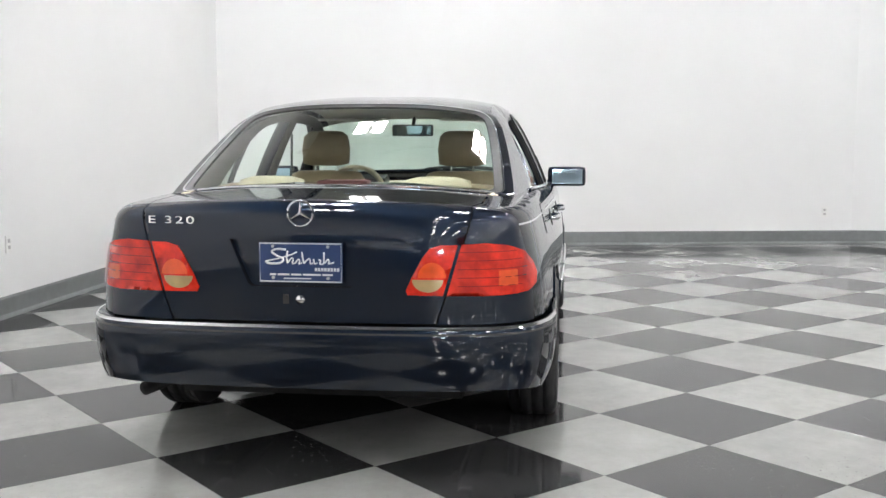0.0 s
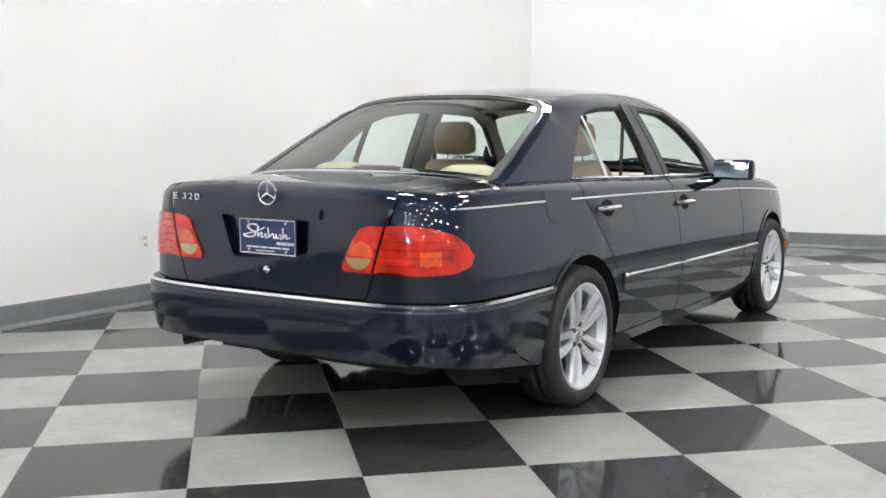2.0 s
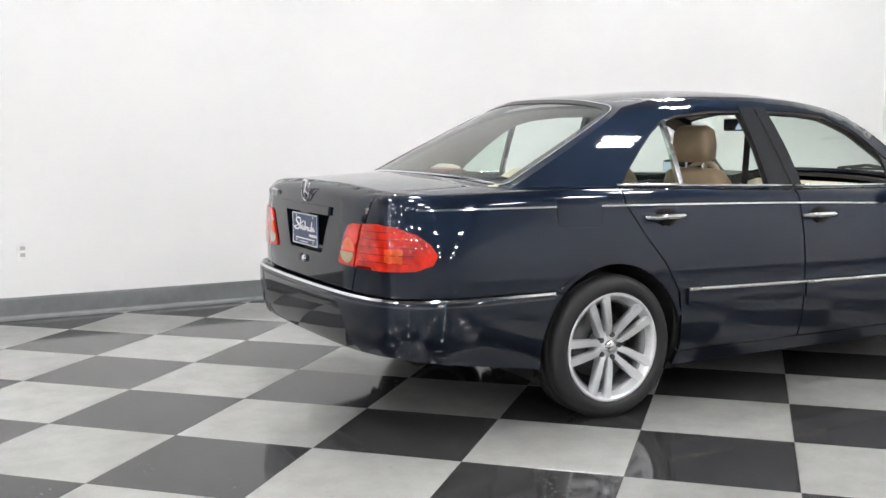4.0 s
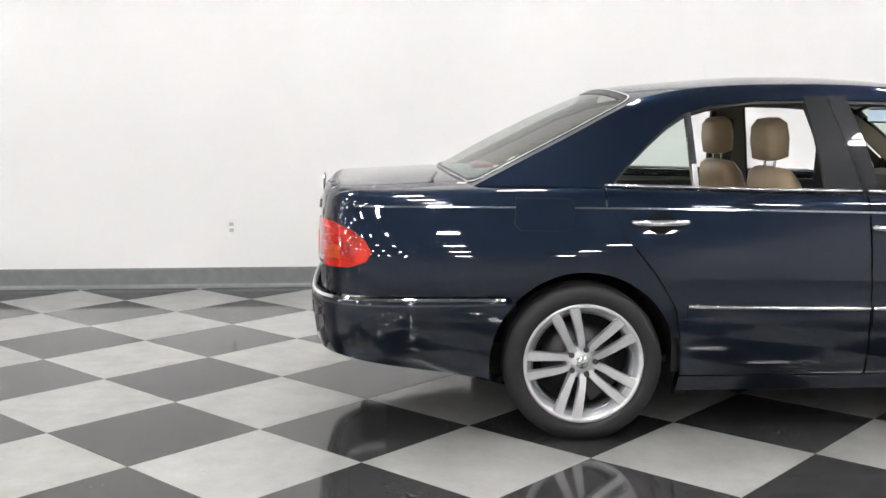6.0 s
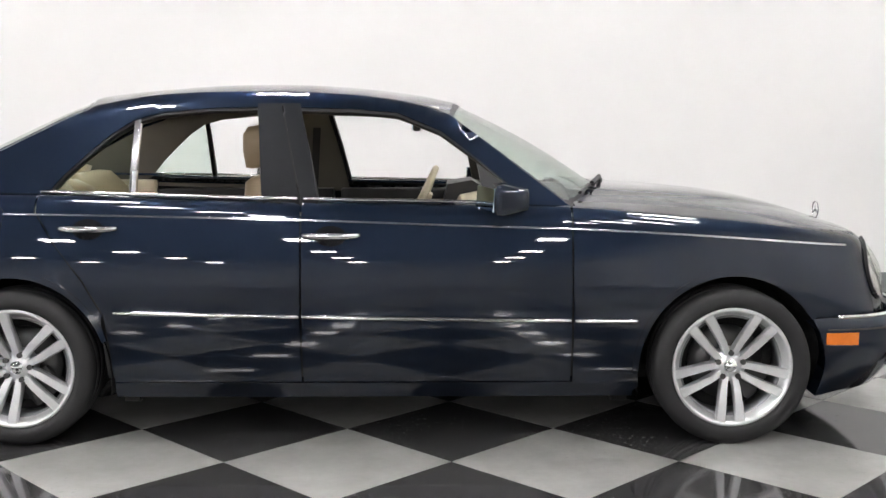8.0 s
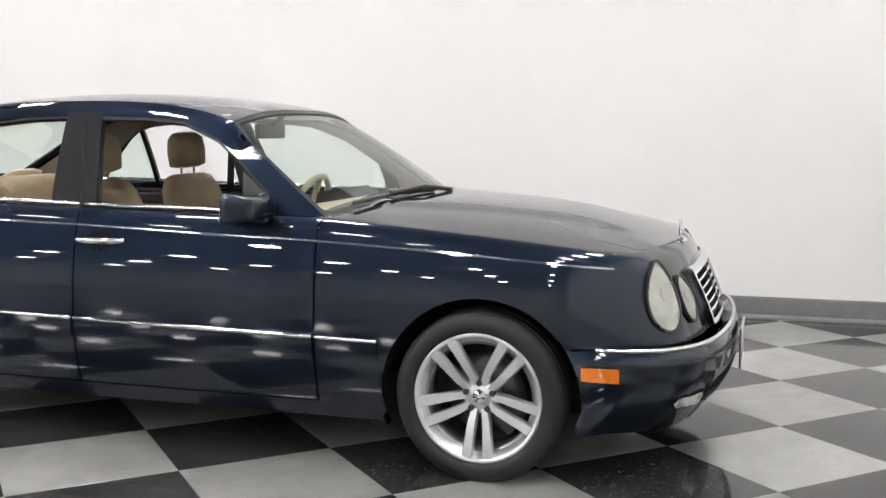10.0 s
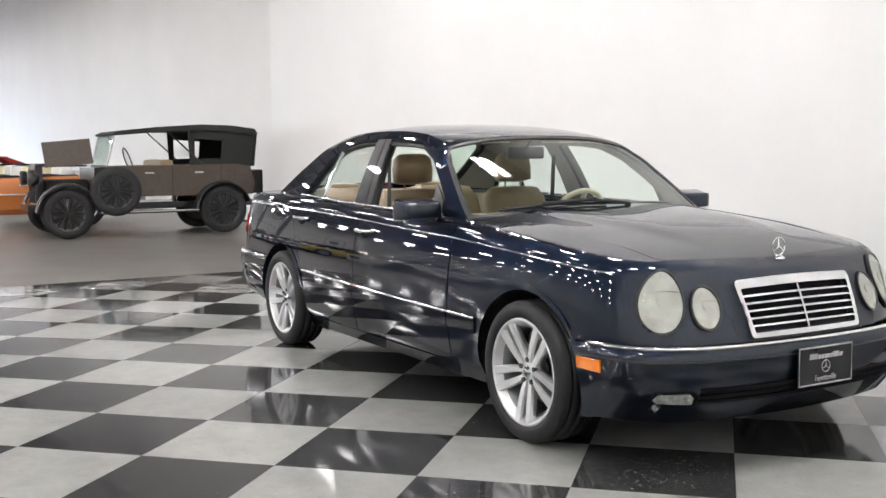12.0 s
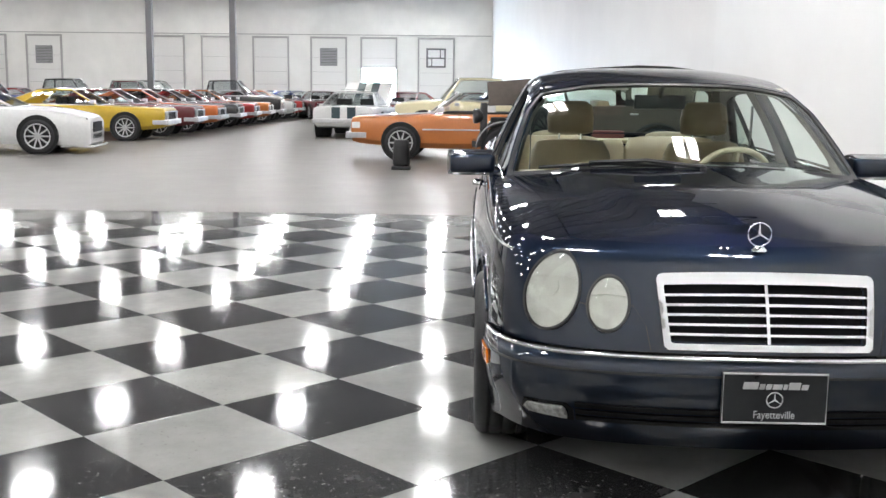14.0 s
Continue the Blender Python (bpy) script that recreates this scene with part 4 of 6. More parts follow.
ring = [(-0.335, 0.748), (0.335, 0.748), (0.348, 0.743), (0.353, 0.731), (0.324, 0.535), (0.312, 0.525), (-0.312, 0.525), (-0.324, 0.535), (-0.353, 0.731), (-0.348, 0.743)]
inner = [(-0.326, 0.714), (0.326, 0.714), (0.328, 0.707), (0.303, 0.549), (0.297, 0.544), (-0.297, 0.544), (-0.303, 0.549), (-0.328, 0.707)]
grille = sheet("grille", [skin([ring, inner[::-1]], grille_at, depth=0.05, step=0.025)], "chrome", car, "wide chrome radiator grille with black slots")
sheet("backing", [skin([inner], grille_at, off=-0.035, depth=0.0)], "grille_black", grille)
for k in range(5):
    z = 0.568 + 0.0285 * k
    w = 0.303 + (z - 0.549) * 0.155
    sheet("bar", [skin([[(-w, z), (w, z), (w, z + 0.0075), (-w, z + 0.0075)]], grille_at, off=-0.008, depth=0.022, step=0.05)], "chrome", grille)
sheet("centre_bar", [skin([[(-0.005, 0.546), (0.005, 0.546), (0.005, 0.713), (-0.005, 0.713)]], grille_at, off=-0.003, depth=0.02)], "chrome", grille)

# bonnet
front_edge = [(float(x), float(-y)) for x, y, _ in CROWN[::-3][::-1] if x > 1.9 and y < 0.56]
hood = [(0.80, 0.73), (0.80, -0.73)] + [(x, -(0.73 - 0.12 * (x - 0.8))) for x in np.linspace(0.9, 1.93, 8)] + front_edge + [(x, -y) for x, y in front_edge[::-1][1:]] + [(x, 0.73 - 0.12 * (x - 0.8)) for x in np.linspace(1.93, 0.9, 8)]


def hood_map(x, y):
    p = deck(x, y)
    c = 0.30 + 0.22 * max(0.0, (1.9 - x) / 1.1)
    k = min(1.0, max(0.0, (2.0 - 0.35 * y * y - x) / 0.35))
    p.z += (0.012 / (1 + math.exp(-(c - abs(y)) / 0.026)) - 0.004) * k * k * (3 - 2 * k)
    return p


sheet("bonnet", [skin([hood], hood_map, step=0.024)], "car_paint", car)
vent = [(0.86, -0.42), (0.86, 0.42), (0.93, 0.40), (0.93, -0.40)]
sheet("air_intake", [skin([vent], hood_map, off=0.003, depth=0.004)], "black_trim", car, "black louvred air intake")
star = empty("hood_ornament")
star.parent = car
ox, cz = 2.045, 0.866
part("stem", cyl((ox, 0, deck_z(ox, 0)), (ox - 0.003, 0, cz - 0.036), 0.015, 0.005), "chrome", star, smooth=True)
part("foot", lathe([(0.0005, 0.010), (0.012, 0.008), (0.022, 0.0), (0.024, -0.006)], 20), "chrome", star, smooth=True).matrix_basis = pose(ox, 0, deck_z(ox, 0) + 0.004, 90, 0, 0)
part("ring", tube([(ox - 0.006, 0.038 * math.cos(k * math.tau / 24), cz + 0.038 * math.sin(k * math.tau / 24)) for k in range(24)], 0.003, 6, True), "chrome", star, smooth=True)
for a in (90, 210, 330):
    part("spoke", cyl((ox - 0.006, 0, cz), (ox - 0.006, 0.037 * math.cos(radians(a)), cz + 0.037 * math.sin(radians(a))), 0.005, 0.0015, 6), "chrome", star)

# boot lid: top and tail
s0 = s_rear(0.617)
lid_top = [(x, -0.622) for x in np.linspace(-2.0, -2.25, 5)] + [crown_at(s0 * (1 - k / 16)) for k in range(17)]
lid_top += [(x, -y) for x, y in lid_top[::-1][1:]]
lid_top += [(-1.96, 0.3), (-1.97, 0.0), (-1.96, -0.3)]
face_top = [(q, crown_z(abs(q))) for q in np.linspace(-s_rear(0.618), s_rear(0.618), 20)]
lid_face = face_top + [(s_rear(y), z) for y, z in ((0.593, 0.92), (0.538, 0.75), (0.481, 0.586))] + [(-s_rear(y), z) for y, z in ((0.481, 0.586), (0.538, 0.75), (0.593, 0.92))]
niche = [(-0.265, 0.905), (0.265, 0.905), (0.265, 0.885), (0.195, 0.722), (0.18, 0.712), (-0.18, 0.712), (-0.195, 0.722), (-0.265, 0.885)]
sheet("boot_lid", [skin([lid_top], deck, step=0.03), skin([lid_face, niche[::-1]], hull_tail, depth=0.04, step=0.025, extra=shoulder(-s_rear(0.618), s_rear(0.618))), skin([[(q * 1.02, 0.81 + (z - 0.81) * 1.02) for q, z in niche]], hull_tail, off=-0.035, depth=0.0)], "car_paint", car)
sheet("lid_handle", [skin([[(-0.275, 0.917), (0.275, 0.917), (0.272, 0.880), (-0.272, 0.880)]], hull_tail, off=0.012, depth=0.03, step=0.03)], "car_paint", car)
lock = part("lid_lock", cyl((-2.49, 0.0, 0.668), (-2.472, 0.0, 0.668), 0.016, seg=20), "chrome", car, smooth=True)
part("lid_button", box((-2.483, 0.045, 0.652), (-2.473, 0.065, 0.685), 0.002), "black_trim", car)
badge = empty("round_badge")
badge.parent = car
part("ring", tube([(-2.468 - 0.004, 0.046 * math.cos(k * math.tau / 28), 0.975 + 0.046 * math.sin(k * math.tau / 28)) for k in range(28)], 0.0042, 6, True), "chrome", badge, smooth=True)
for a in (90, 210, 330):
    part("spoke", cyl((-2.472, 0, 0.975), (-2.470, 0.044 * math.cos(radians(a)), 0.975 + 0.044 * math.sin(radians(a))), 0.0065, 0.0015, 6), "chrome", badge)


def words(name, text, size, mat, m, parent, depth=0.002):
    cu = bpy.data.curves.new(name, "FONT")
    cu.body, cu.size, cu.extrude, cu.align_x, cu.align_y = text, size, depth, "CENTER", "CENTER"
    tmp = bpy.data.objects.new(name, cu)
    me = bpy.data.meshes.new_from_object(tmp)
    bpy.data.objects.remove(tmp)
    me.materials.clear()
    me.materials.append(M[mat])
    ob = new(name, me)
    ob.parent = parent
    ob.matrix_basis = m
    return ob


back_turn = Matrix(((0, 0, -1), (-1, 0, 0), (0, 1, 0))).to_4x4()
lettering = empty("model_lettering")
lettering.parent = car
for ch, dx in (("E", -0.076), ("3", -0.010), ("2", 0.033), ("0", 0.077)):
    words("letter", ch, 0.052, "chrome", Matrix.Translation((hull_tail(s_rear(0.485), 0.945).x - 0.004, 0.485, 0.945)) @ pose(0, 0, 0, 0, 0, -7) @ back_turn @ Matrix.Translation((dx, 0, 0)) @ Matrix.Diagonal((1.35, 0.74, 1, 1)), lettering, 0.003)

# dealer plates: a frame, a panel and plain bars for the print
plate = empty("rear_plate")
plate.parent = car
px = -2.478
part("panel", box((px, -0.152, 0.728), (px + 0.006, 0.152, 0.872), 0.002), "plate_blue", plate)
part("rim", tube([(px - 0.001, y, z) for y, z in ((-0.148, 0.732), (0.148, 0.732), (0.148, 0.868), (-0.148, 0.868))], 0.0028, 6, True), "print_white", plate)
def stroke(pts, r):
    """A brush stroke across the panel: y to the left of it, z up."""
    return tube([Vector((px - 0.0012, y, z)) for y, z in (tuple(v) for v in rounded_path(pts, 6))], r, 6)


for pts, r in (([(0.052, 0.846), (0.085, 0.848), (0.104, 0.838), (0.085, 0.824), (0.062, 0.812), (0.075, 0.798), (0.112, 0.796), (0.128, 0.804)], 0.0042),
               ([(0.128, 0.804), (0.09, 0.812), (0.04, 0.826), (0.012, 0.838)], 0.0030),
               ([(0.046, 0.842), (0.050, 0.818), (0.046, 0.797)], 0.0038), ([(0.046, 0.800), (0.033, 0.815), (0.026, 0.812), (0.030, 0.797), (0.018, 0.799)], 0.0030),
               ([(0.018, 0.799), (0.008, 0.812), (0.003, 0.806), (0.006, 0.796), (-0.006, 0.799)], 0.0030), ([(-0.006, 0.838), (-0.009, 0.815), (-0.014, 0.796)], 0.0034),
               ([(-0.014, 0.799), (-0.030, 0.814), (-0.036, 0.806), (-0.036, 0.797), (-0.046, 0.799)], 0.0030), ([(-0.048, 0.814), (-0.052, 0.797), (-0.062, 0.800)], 0.0030),
               ([(-0.066, 0.812), (-0.074, 0.808), (-0.070, 0.797), (-0.084, 0.800), (-0.086, 0.838)], 0.0030), ([(-0.088, 0.799), (-0.100, 0.813), (-0.104, 0.805), (-0.102, 0.797), (-0.122, 0.802)], 0.0030)):
    part("print_stroke", stroke(pts, r), "print_white", plate, smooth=True)
for y0, w, z, h in [(-0.052 - 0.0115 * k, 0.0085, 0.776, 0.012) for k in range(8)] + [(0.112 - sum((18, 34, 30, 52, 30)[:k]) * 0.00125 - 0.006 * k, (18, 34, 30, 52, 30)[k] * 0.00125, 0.757, 0.0065) for k in range(5)] + [(0.062, 0.10, 0.743, 0.004)]:
    part("print_bar", box((px - 0.0015, y0 - w, z - h / 2), (px + 0.0005, y0, z + h / 2)), "print_white", plate)
for y in (-0.1, 0.1):
    for z in (0.745, 0.858):
        part("screw", cyl((px - 0.003, y, z), (px + 0.002, y, z), 0.006, seg=10), "print_grey", plate)

# rear bumper
rear_out = curve([0.18, 0.24, 0.30, 0.36, 0.44, 0.52, 0.56, 0.584], [-0.10, -0.045, -0.008, 0.018, 0.034, 0.040, 0.036, 0.022])
front_out = curve([0.14, 0.20, 0.26, 0.34, 0.42, 0.48, 0.515], [-0.10, -0.045, 0.0, 0.045, 0.062, 0.058, 0.030])


def bumper_rear(q, z):
    s = abs(q)
    x, y, nx, ny = (float(np.interp(s, O_S, a)) for a in (O_X, O_Y, O_NX, O_NY))
    d = rear_out(z) * (0.25 + 0.75 * min(1.0, max(0.0, (-1.70 - x) / 0.4)))
    return Vector((x + nx * d, -(y + ny * d) if q >= 0 else y + ny * d, z))


def bumper_front(q, z):
    s = GIRTH - abs(q)
    x, y, nx, ny = (float(np.interp(s, O_S, a)) for a in (O_X, O_Y, O_NX, O_NY))
    d = front_out(z) * (0.25 + 0.75 * min(1.0, max(0.0, (x - 1.75) / 0.3)))
    return Vector((x + nx * d, -(y + ny * d) if q >= 0 else y + ny * d, z))


qe = s_x(-1.725)
low = curve([0, 0.7, 1.0, qe], [0.345, 0.345, 0.31, 0.245])
qs = np.linspace(-qe, qe, 60)
arch_r = [(s_x(x), z) for x, z in arc(RX, HUB, ARCH, 190, 134, 6)]
lp = [(q, 0.580) for q in qs[1:-1]] + arch_r[::-1] + [(q, low(abs(q))) for q in qs[::-1][1:-1]] + [(-q, z) for q, z in arch_r]
bumper = sheet("rear_bumper", [skin([lp], bumper_rear, depth=0.06, step=0.022)], "car_paint", car)
sheet("chrome_strip", [skin([[(q, 0.577) for q in qs] + [(q, 0.567) for q in qs[::-1]]], bumper_rear, off=0.005, depth=0.01, step=0.05)], "chrome", bumper)
sheet("groove", [skin([[(q, 0.556) for q in qs] + [(q, 0.549) for q in qs[::-1]]], bumper_rear, off=0.0015, depth=0.002, step=0.06)], "black_trim", bumper)
sheet("lower_apron", [skin([[(q, low(abs(q)) + 0.004) for q in qs[3:-3]] + [(q, low(abs(q)) - 0.012) for q in qs[3:-3][::-1]]], bumper_rear, off=-0.02, depth=0.02, step=0.05)], "black_trim", bumper)

# front bumper with intake slots, fog lamps, side markers
qf = GIRTH - s_x(1.755)
lowf = curve([0, 0.6, 0.95, qf], [0.195, 0.20, 0.20, 0.18])
qs = np.linspace(-qf, qf, 60)
arch_f = [(GIRTH - s_x(x), z) for x, z in arc(FX, HUB, ARCH, -19, 32, 6)]
lp = [(q, 0.506) for q in qs[1:-1]] + arch_f[::-1] + [(q, lowf(abs(q))) for q in qs[::-1][1:-1]] + [(-q, z) for q, z in arch_f]
bumper = sheet("front_bumper", [skin([lp], bumper_front, depth=0.06, step=0.022)], "car_paint", car)
part("chrome_strip", tube([bumper_front(q, 0.507) + Vector((0.004, 0, 0.001)) for q in qs[2:-2]], 0.0085, 10), "chrome", bumper, smooth=True)
sheet("groove", [skin([[(q, 0.462) for q in qs[1:-1]] + [(q, 0.455) for q in qs[1:-1][::-1]]], bumper_front, off=0.0015, depth=0.002, step=0.06)], "black_trim", bumper)
q5, q6 = q_front(0.575), q_front(0.725)
for k in range(3):
    z = 0.290 + 0.0235 * k
    sheet("intake_slot", [skin([[(-q5, z), (q5, z), (q5, z + 0.0145), (-q5, z + 0.0145)]], bumper_front, off=0.007, depth=0.012, step=0.03)], "grille_black", bumper)
for sd in (1, -1):
    sheet("fog_recess", [skin([[(q5 + 0.008, 0.283), (q6 - 0.014, 0.288), (q6 + 0.004, 0.308), (q6 - 0.016, 0.338), (q5 + 0.026, 0.343), (q5 + 0.006, 0.324)]], bumper_front, side=sd, off=0.004, depth=0.01, step=0.02)], "grille_black", bumper)
    sheet("fog_lamp", [skin([[(q5 + 0.026, 0.291), (q6 - 0.022, 0.296), (q6 - 0.008, 0.310), (q6 - 0.026, 0.330), (q5 + 0.040, 0.335), (q5 + 0.024, 0.320)]], bumper_front, side=sd, off=0.009, depth=0.018, step=0.02)], "fog_glass", bumper, "clear oblong fog lamp")
    m0, m1 = GIRTH - s_x(1.905), GIRTH - s_x(1.785)
    sheet("side_marker", [skin([[(m0, 0.398), (m1, 0.402), (m1, 0.448), (m0, 0.448)]], bumper_front, side=sd, off=0.008, depth=0.012, step=0.02)], "lamp_amber", bumper, "amber side marker lamp")
plate = empty("front_plate")
plate.parent = car
fpx = bumper_front(0, 0.42).x + 0.012
part("panel", box((fpx, -0.16, 0.322), (fpx + 0.006, 0.16, 0.482), 0.002), "plate_black", plate)
part("rim", tube([(fpx + 0.007, y, z) for y, z in ((-0.156, 0.326), (0.156, 0.326), (0.156, 0.478), (-0.156, 0.478))], 0.0035, 6, True), "print_grey", plate)
front_turn = Matrix(((0, 0, 1), (1, 0, 0), (0, 1, 0))).to_4x4()
for k, w in enumerate((0.045, 0.016, 0.016, 0.028, 0.012, 0.034, 0.020)):
    y0 = -0.098 + sum((0.045, 0.016, 0.016, 0.028, 0.012, 0.034, 0.020)[:k]) + 0.004 * k
    part("print_bar", prism([(y0, 0.430), (y0 + w, 0.430), (y0 + w + 0.004, 0.446 + 0.006 * (k in (0, 5))), (y0 + 0.004, 0.446 + 0.006 * (k in (0, 5)))], 0, fpx + 0.006, fpx + 0.0078), "print_grey", plate)
words("town_name", "Fayetteville", 0.034, "print_grey", Matrix.Translation((fpx + 0.007, 0, 0.350)) @ front_turn @ Matrix.Diagonal((0.82, 1, 1, 1)), plate, 0.0008)
part("print_ring", tube([(fpx + 0.007, 0.024 * math.cos(k * math.tau / 20), 0.397 + 0.024 * math.sin(k * math.tau / 20)) for k in range(20)], 0.002, 5, True), "print_grey", plate)
for a in (90, 210, 330):
    part("print_spoke", cyl((fpx + 0.007, 0, 0.397), (fpx + 0.007, 0.023 * math.cos(radians(a)), 0.397 + 0.023 * math.sin(radians(a))), 0.0028, 0.001, 6), "print_grey", plate)

# roof, screens and their seals
roof_p = sheet("roof", [skin([[(x, -1.0) for x in np.linspace(-1.15, 0.30, 14)] + [(0.30, u) for u in np.linspace(-0.9, 0.9, 14)] + [(x, 1.0) for x in np.linspace(0.30, -1.15, 14)] + [(-1.15, u) for u in np.linspace(0.9, -0.9, 14)]], roof, step=0.06, depth=0.02)], "car_paint", car)
sheet("roof_lining", [skin([[(-1.1, -0.92), (0.27, -0.92), (0.27, 0.92), (-1.1, 0.92)]], roof, off=-0.035, depth=0.0, flip=True)], "headliner", car)
full = [(-1, 0.0)] + [(u, 0.0) for u in np.linspace(-0.9, 0.9, 12)] + [(1, 0.0), (1, 1.0)] + [(u, 1.0) for u in np.linspace(0.9, -0.9, 12)] + [(-1, 1.0)]
clear_f = rounded_pane(0.972, 0.045, 0.962, 0.04)
sheet("windscreen", [skin([full], screen, off=-0.008, depth=0.0, step=0.1)], "window_glass", car, "clear laminated windscreen").visible_shadow = False
sheet("screen_seal", [skin([full, clear_f[::-1]], screen, off=-0.003, depth=0.012, step=0.08)], "black_trim", car)
sheet("rear_scuttle", [skin([[(-1.70, -0.70), (-1.86, -0.69), (-1.99, -0.628), (-1.985, 0.0), (-1.99, 0.628), (-1.86, 0.69), (-1.70, 0.70)]], deck, off=-0.003, depth=0.008)], "car_paint", car)
pane_r = rounded_pane(0.945, 0.004, 0.985, 0.07)
sheet("rear_pillar", [skin([full, pane_r[::-1]], backlight, depth=0.01, step=0.05)], "car_paint", car)
sheet("rear_window", [skin([pane_r], backlight, off=-0.008, depth=0.0, step=0.08)], "window_glass", car, "green tinted rear window").visible_shadow = False
sheet("rear_seal", [skin([pane_r, rounded_pane(0.895, 0.022, 0.945, 0.07)[::-1]], backlight, off=-0.004, depth=0.010, step=0.05)], "black_trim", car)
sheet("rear_window_trim", [skin([rounded_pane(0.949, -0.002, 0.989, 0.073), rounded_pane(0.940, 0.003, 0.980, 0.069)[::-1]], backlight, off=0.003, depth=0.008, step=0.05)], "chrome", car)
cowl = [(0.70, -0.76), (0.74, 0.0), (0.70, 0.76), (0.83, 0.735), (0.83, -0.735)]
sheet("cowl", [skin([cowl], deck, off=-0.02, depth=0.02)], "black_trim", car)
wip = empty("wiper")
wip.parent = car
w0, w1 = screen(-0.05, 0.0) + Vector((0.03, 0, 0.02)), screen(0.55, 0.05) + Vector((0.02, 0, 0.02))
part("arm", tube([w0, w0.lerp(w1, 0.5) + Vector((0.015, 0, 0.02)), w1], 0.010, 6), "black_trim", wip)
part("blade", tube([screen(0.10, 0.02) + Vector((0.012, 0, 0.014)), screen(0.45, 0.05) + Vector((0.012, 0, 0.014)), screen(0.82, 0.04) + Vector((0.012, 0, 0.014))], 0.008, 6), "black_trim", wip)
part("pivot", cyl(w0 - Vector((0, 0, 0.06)), w0 + Vector((0, 0, 0.004)), 0.020, 0.014), "black_trim", wip)

# floor pan, exhaust, mud flaps
bm = bmesh.new()
add_box(bm, (-2.2, -0.55, 0.25), (2.05, 0.55, 0.33))
add_box(bm, (-1.0, -0.80, 0.20), (1.0, 0.80, 0.27))
add_box(bm, (-2.15, -0.25, 0.25), (-1.75, 0.45, 0.36), 0.05)
part("floor_pan", bm, "under_black", car)
part("exhaust", tube([(-2.33, 0.66, 0.285), (-2.22, 0.61, 0.295), (-1.9, 0.50, 0.30)], 0.026, 12), "under_black", car, smooth=True)
for x, s in ((-1.02, 1), (-1.02, -1), (1.02, 1), (1.02, -1)):
    part("jack_pad", box((x - 0.06 if x > 0 else x, -s * 0.74 - 0.03, 0.15), (x if x > 0 else x + 0.06, -s * 0.74 + 0.03, 0.22)), "under_black", car)
part("firewall", box((0.62, -0.70, 0.30), (0.66, 0.70, 0.94)), "under_black", car)
part("boot_wall", box((-1.70, -0.70, 0.30), (-1.66, 0.70, 0.96)), "under_black", car)


# ---- wheels ----
def spoke_pair(turn):
    """Two straight fingers from the hub to the rim."""
    bm = bmesh.new()
    for s in (-1, 1):
        stations = []
        for r, w, y, d, lean in ((0.045, 0.0150, -0.066, 0.045, 0.0180), (0.09, 0.0175, -0.076, 0.040, 0.0265), (0.14, 0.0195, -0.084, 0.036, 0.0320), (0.19, 0.0210, -0.090, 0.032, 0.0370), (0.228, 0.0235, -0.093, 0.030, 0.0415)):
            ring = []
            for u, v in ((-1, 0.35), (-0.75, 0), (0.75, 0), (1, 0.35), (0.8, 1), (-0.8, 1)):
                ring.append(bm.verts.new((s * lean + u * w, y + v * d, r)))
            stations.append(ring)
        for a, b in zip(stations, stations[1:]):
            for k in range(6):
                bm.faces.new((a[k], a[(k + 1) % 6], b[(k + 1) % 6], b[k]))
        bm.faces.new(stations[0])
        bm.faces.new(stations[-1])
    bmesh.ops.recalc_face_normals(bm, faces=bm.faces[:])
    bm.transform(Matrix.Rotation(radians(turn), 4, "Y"))
    return bm


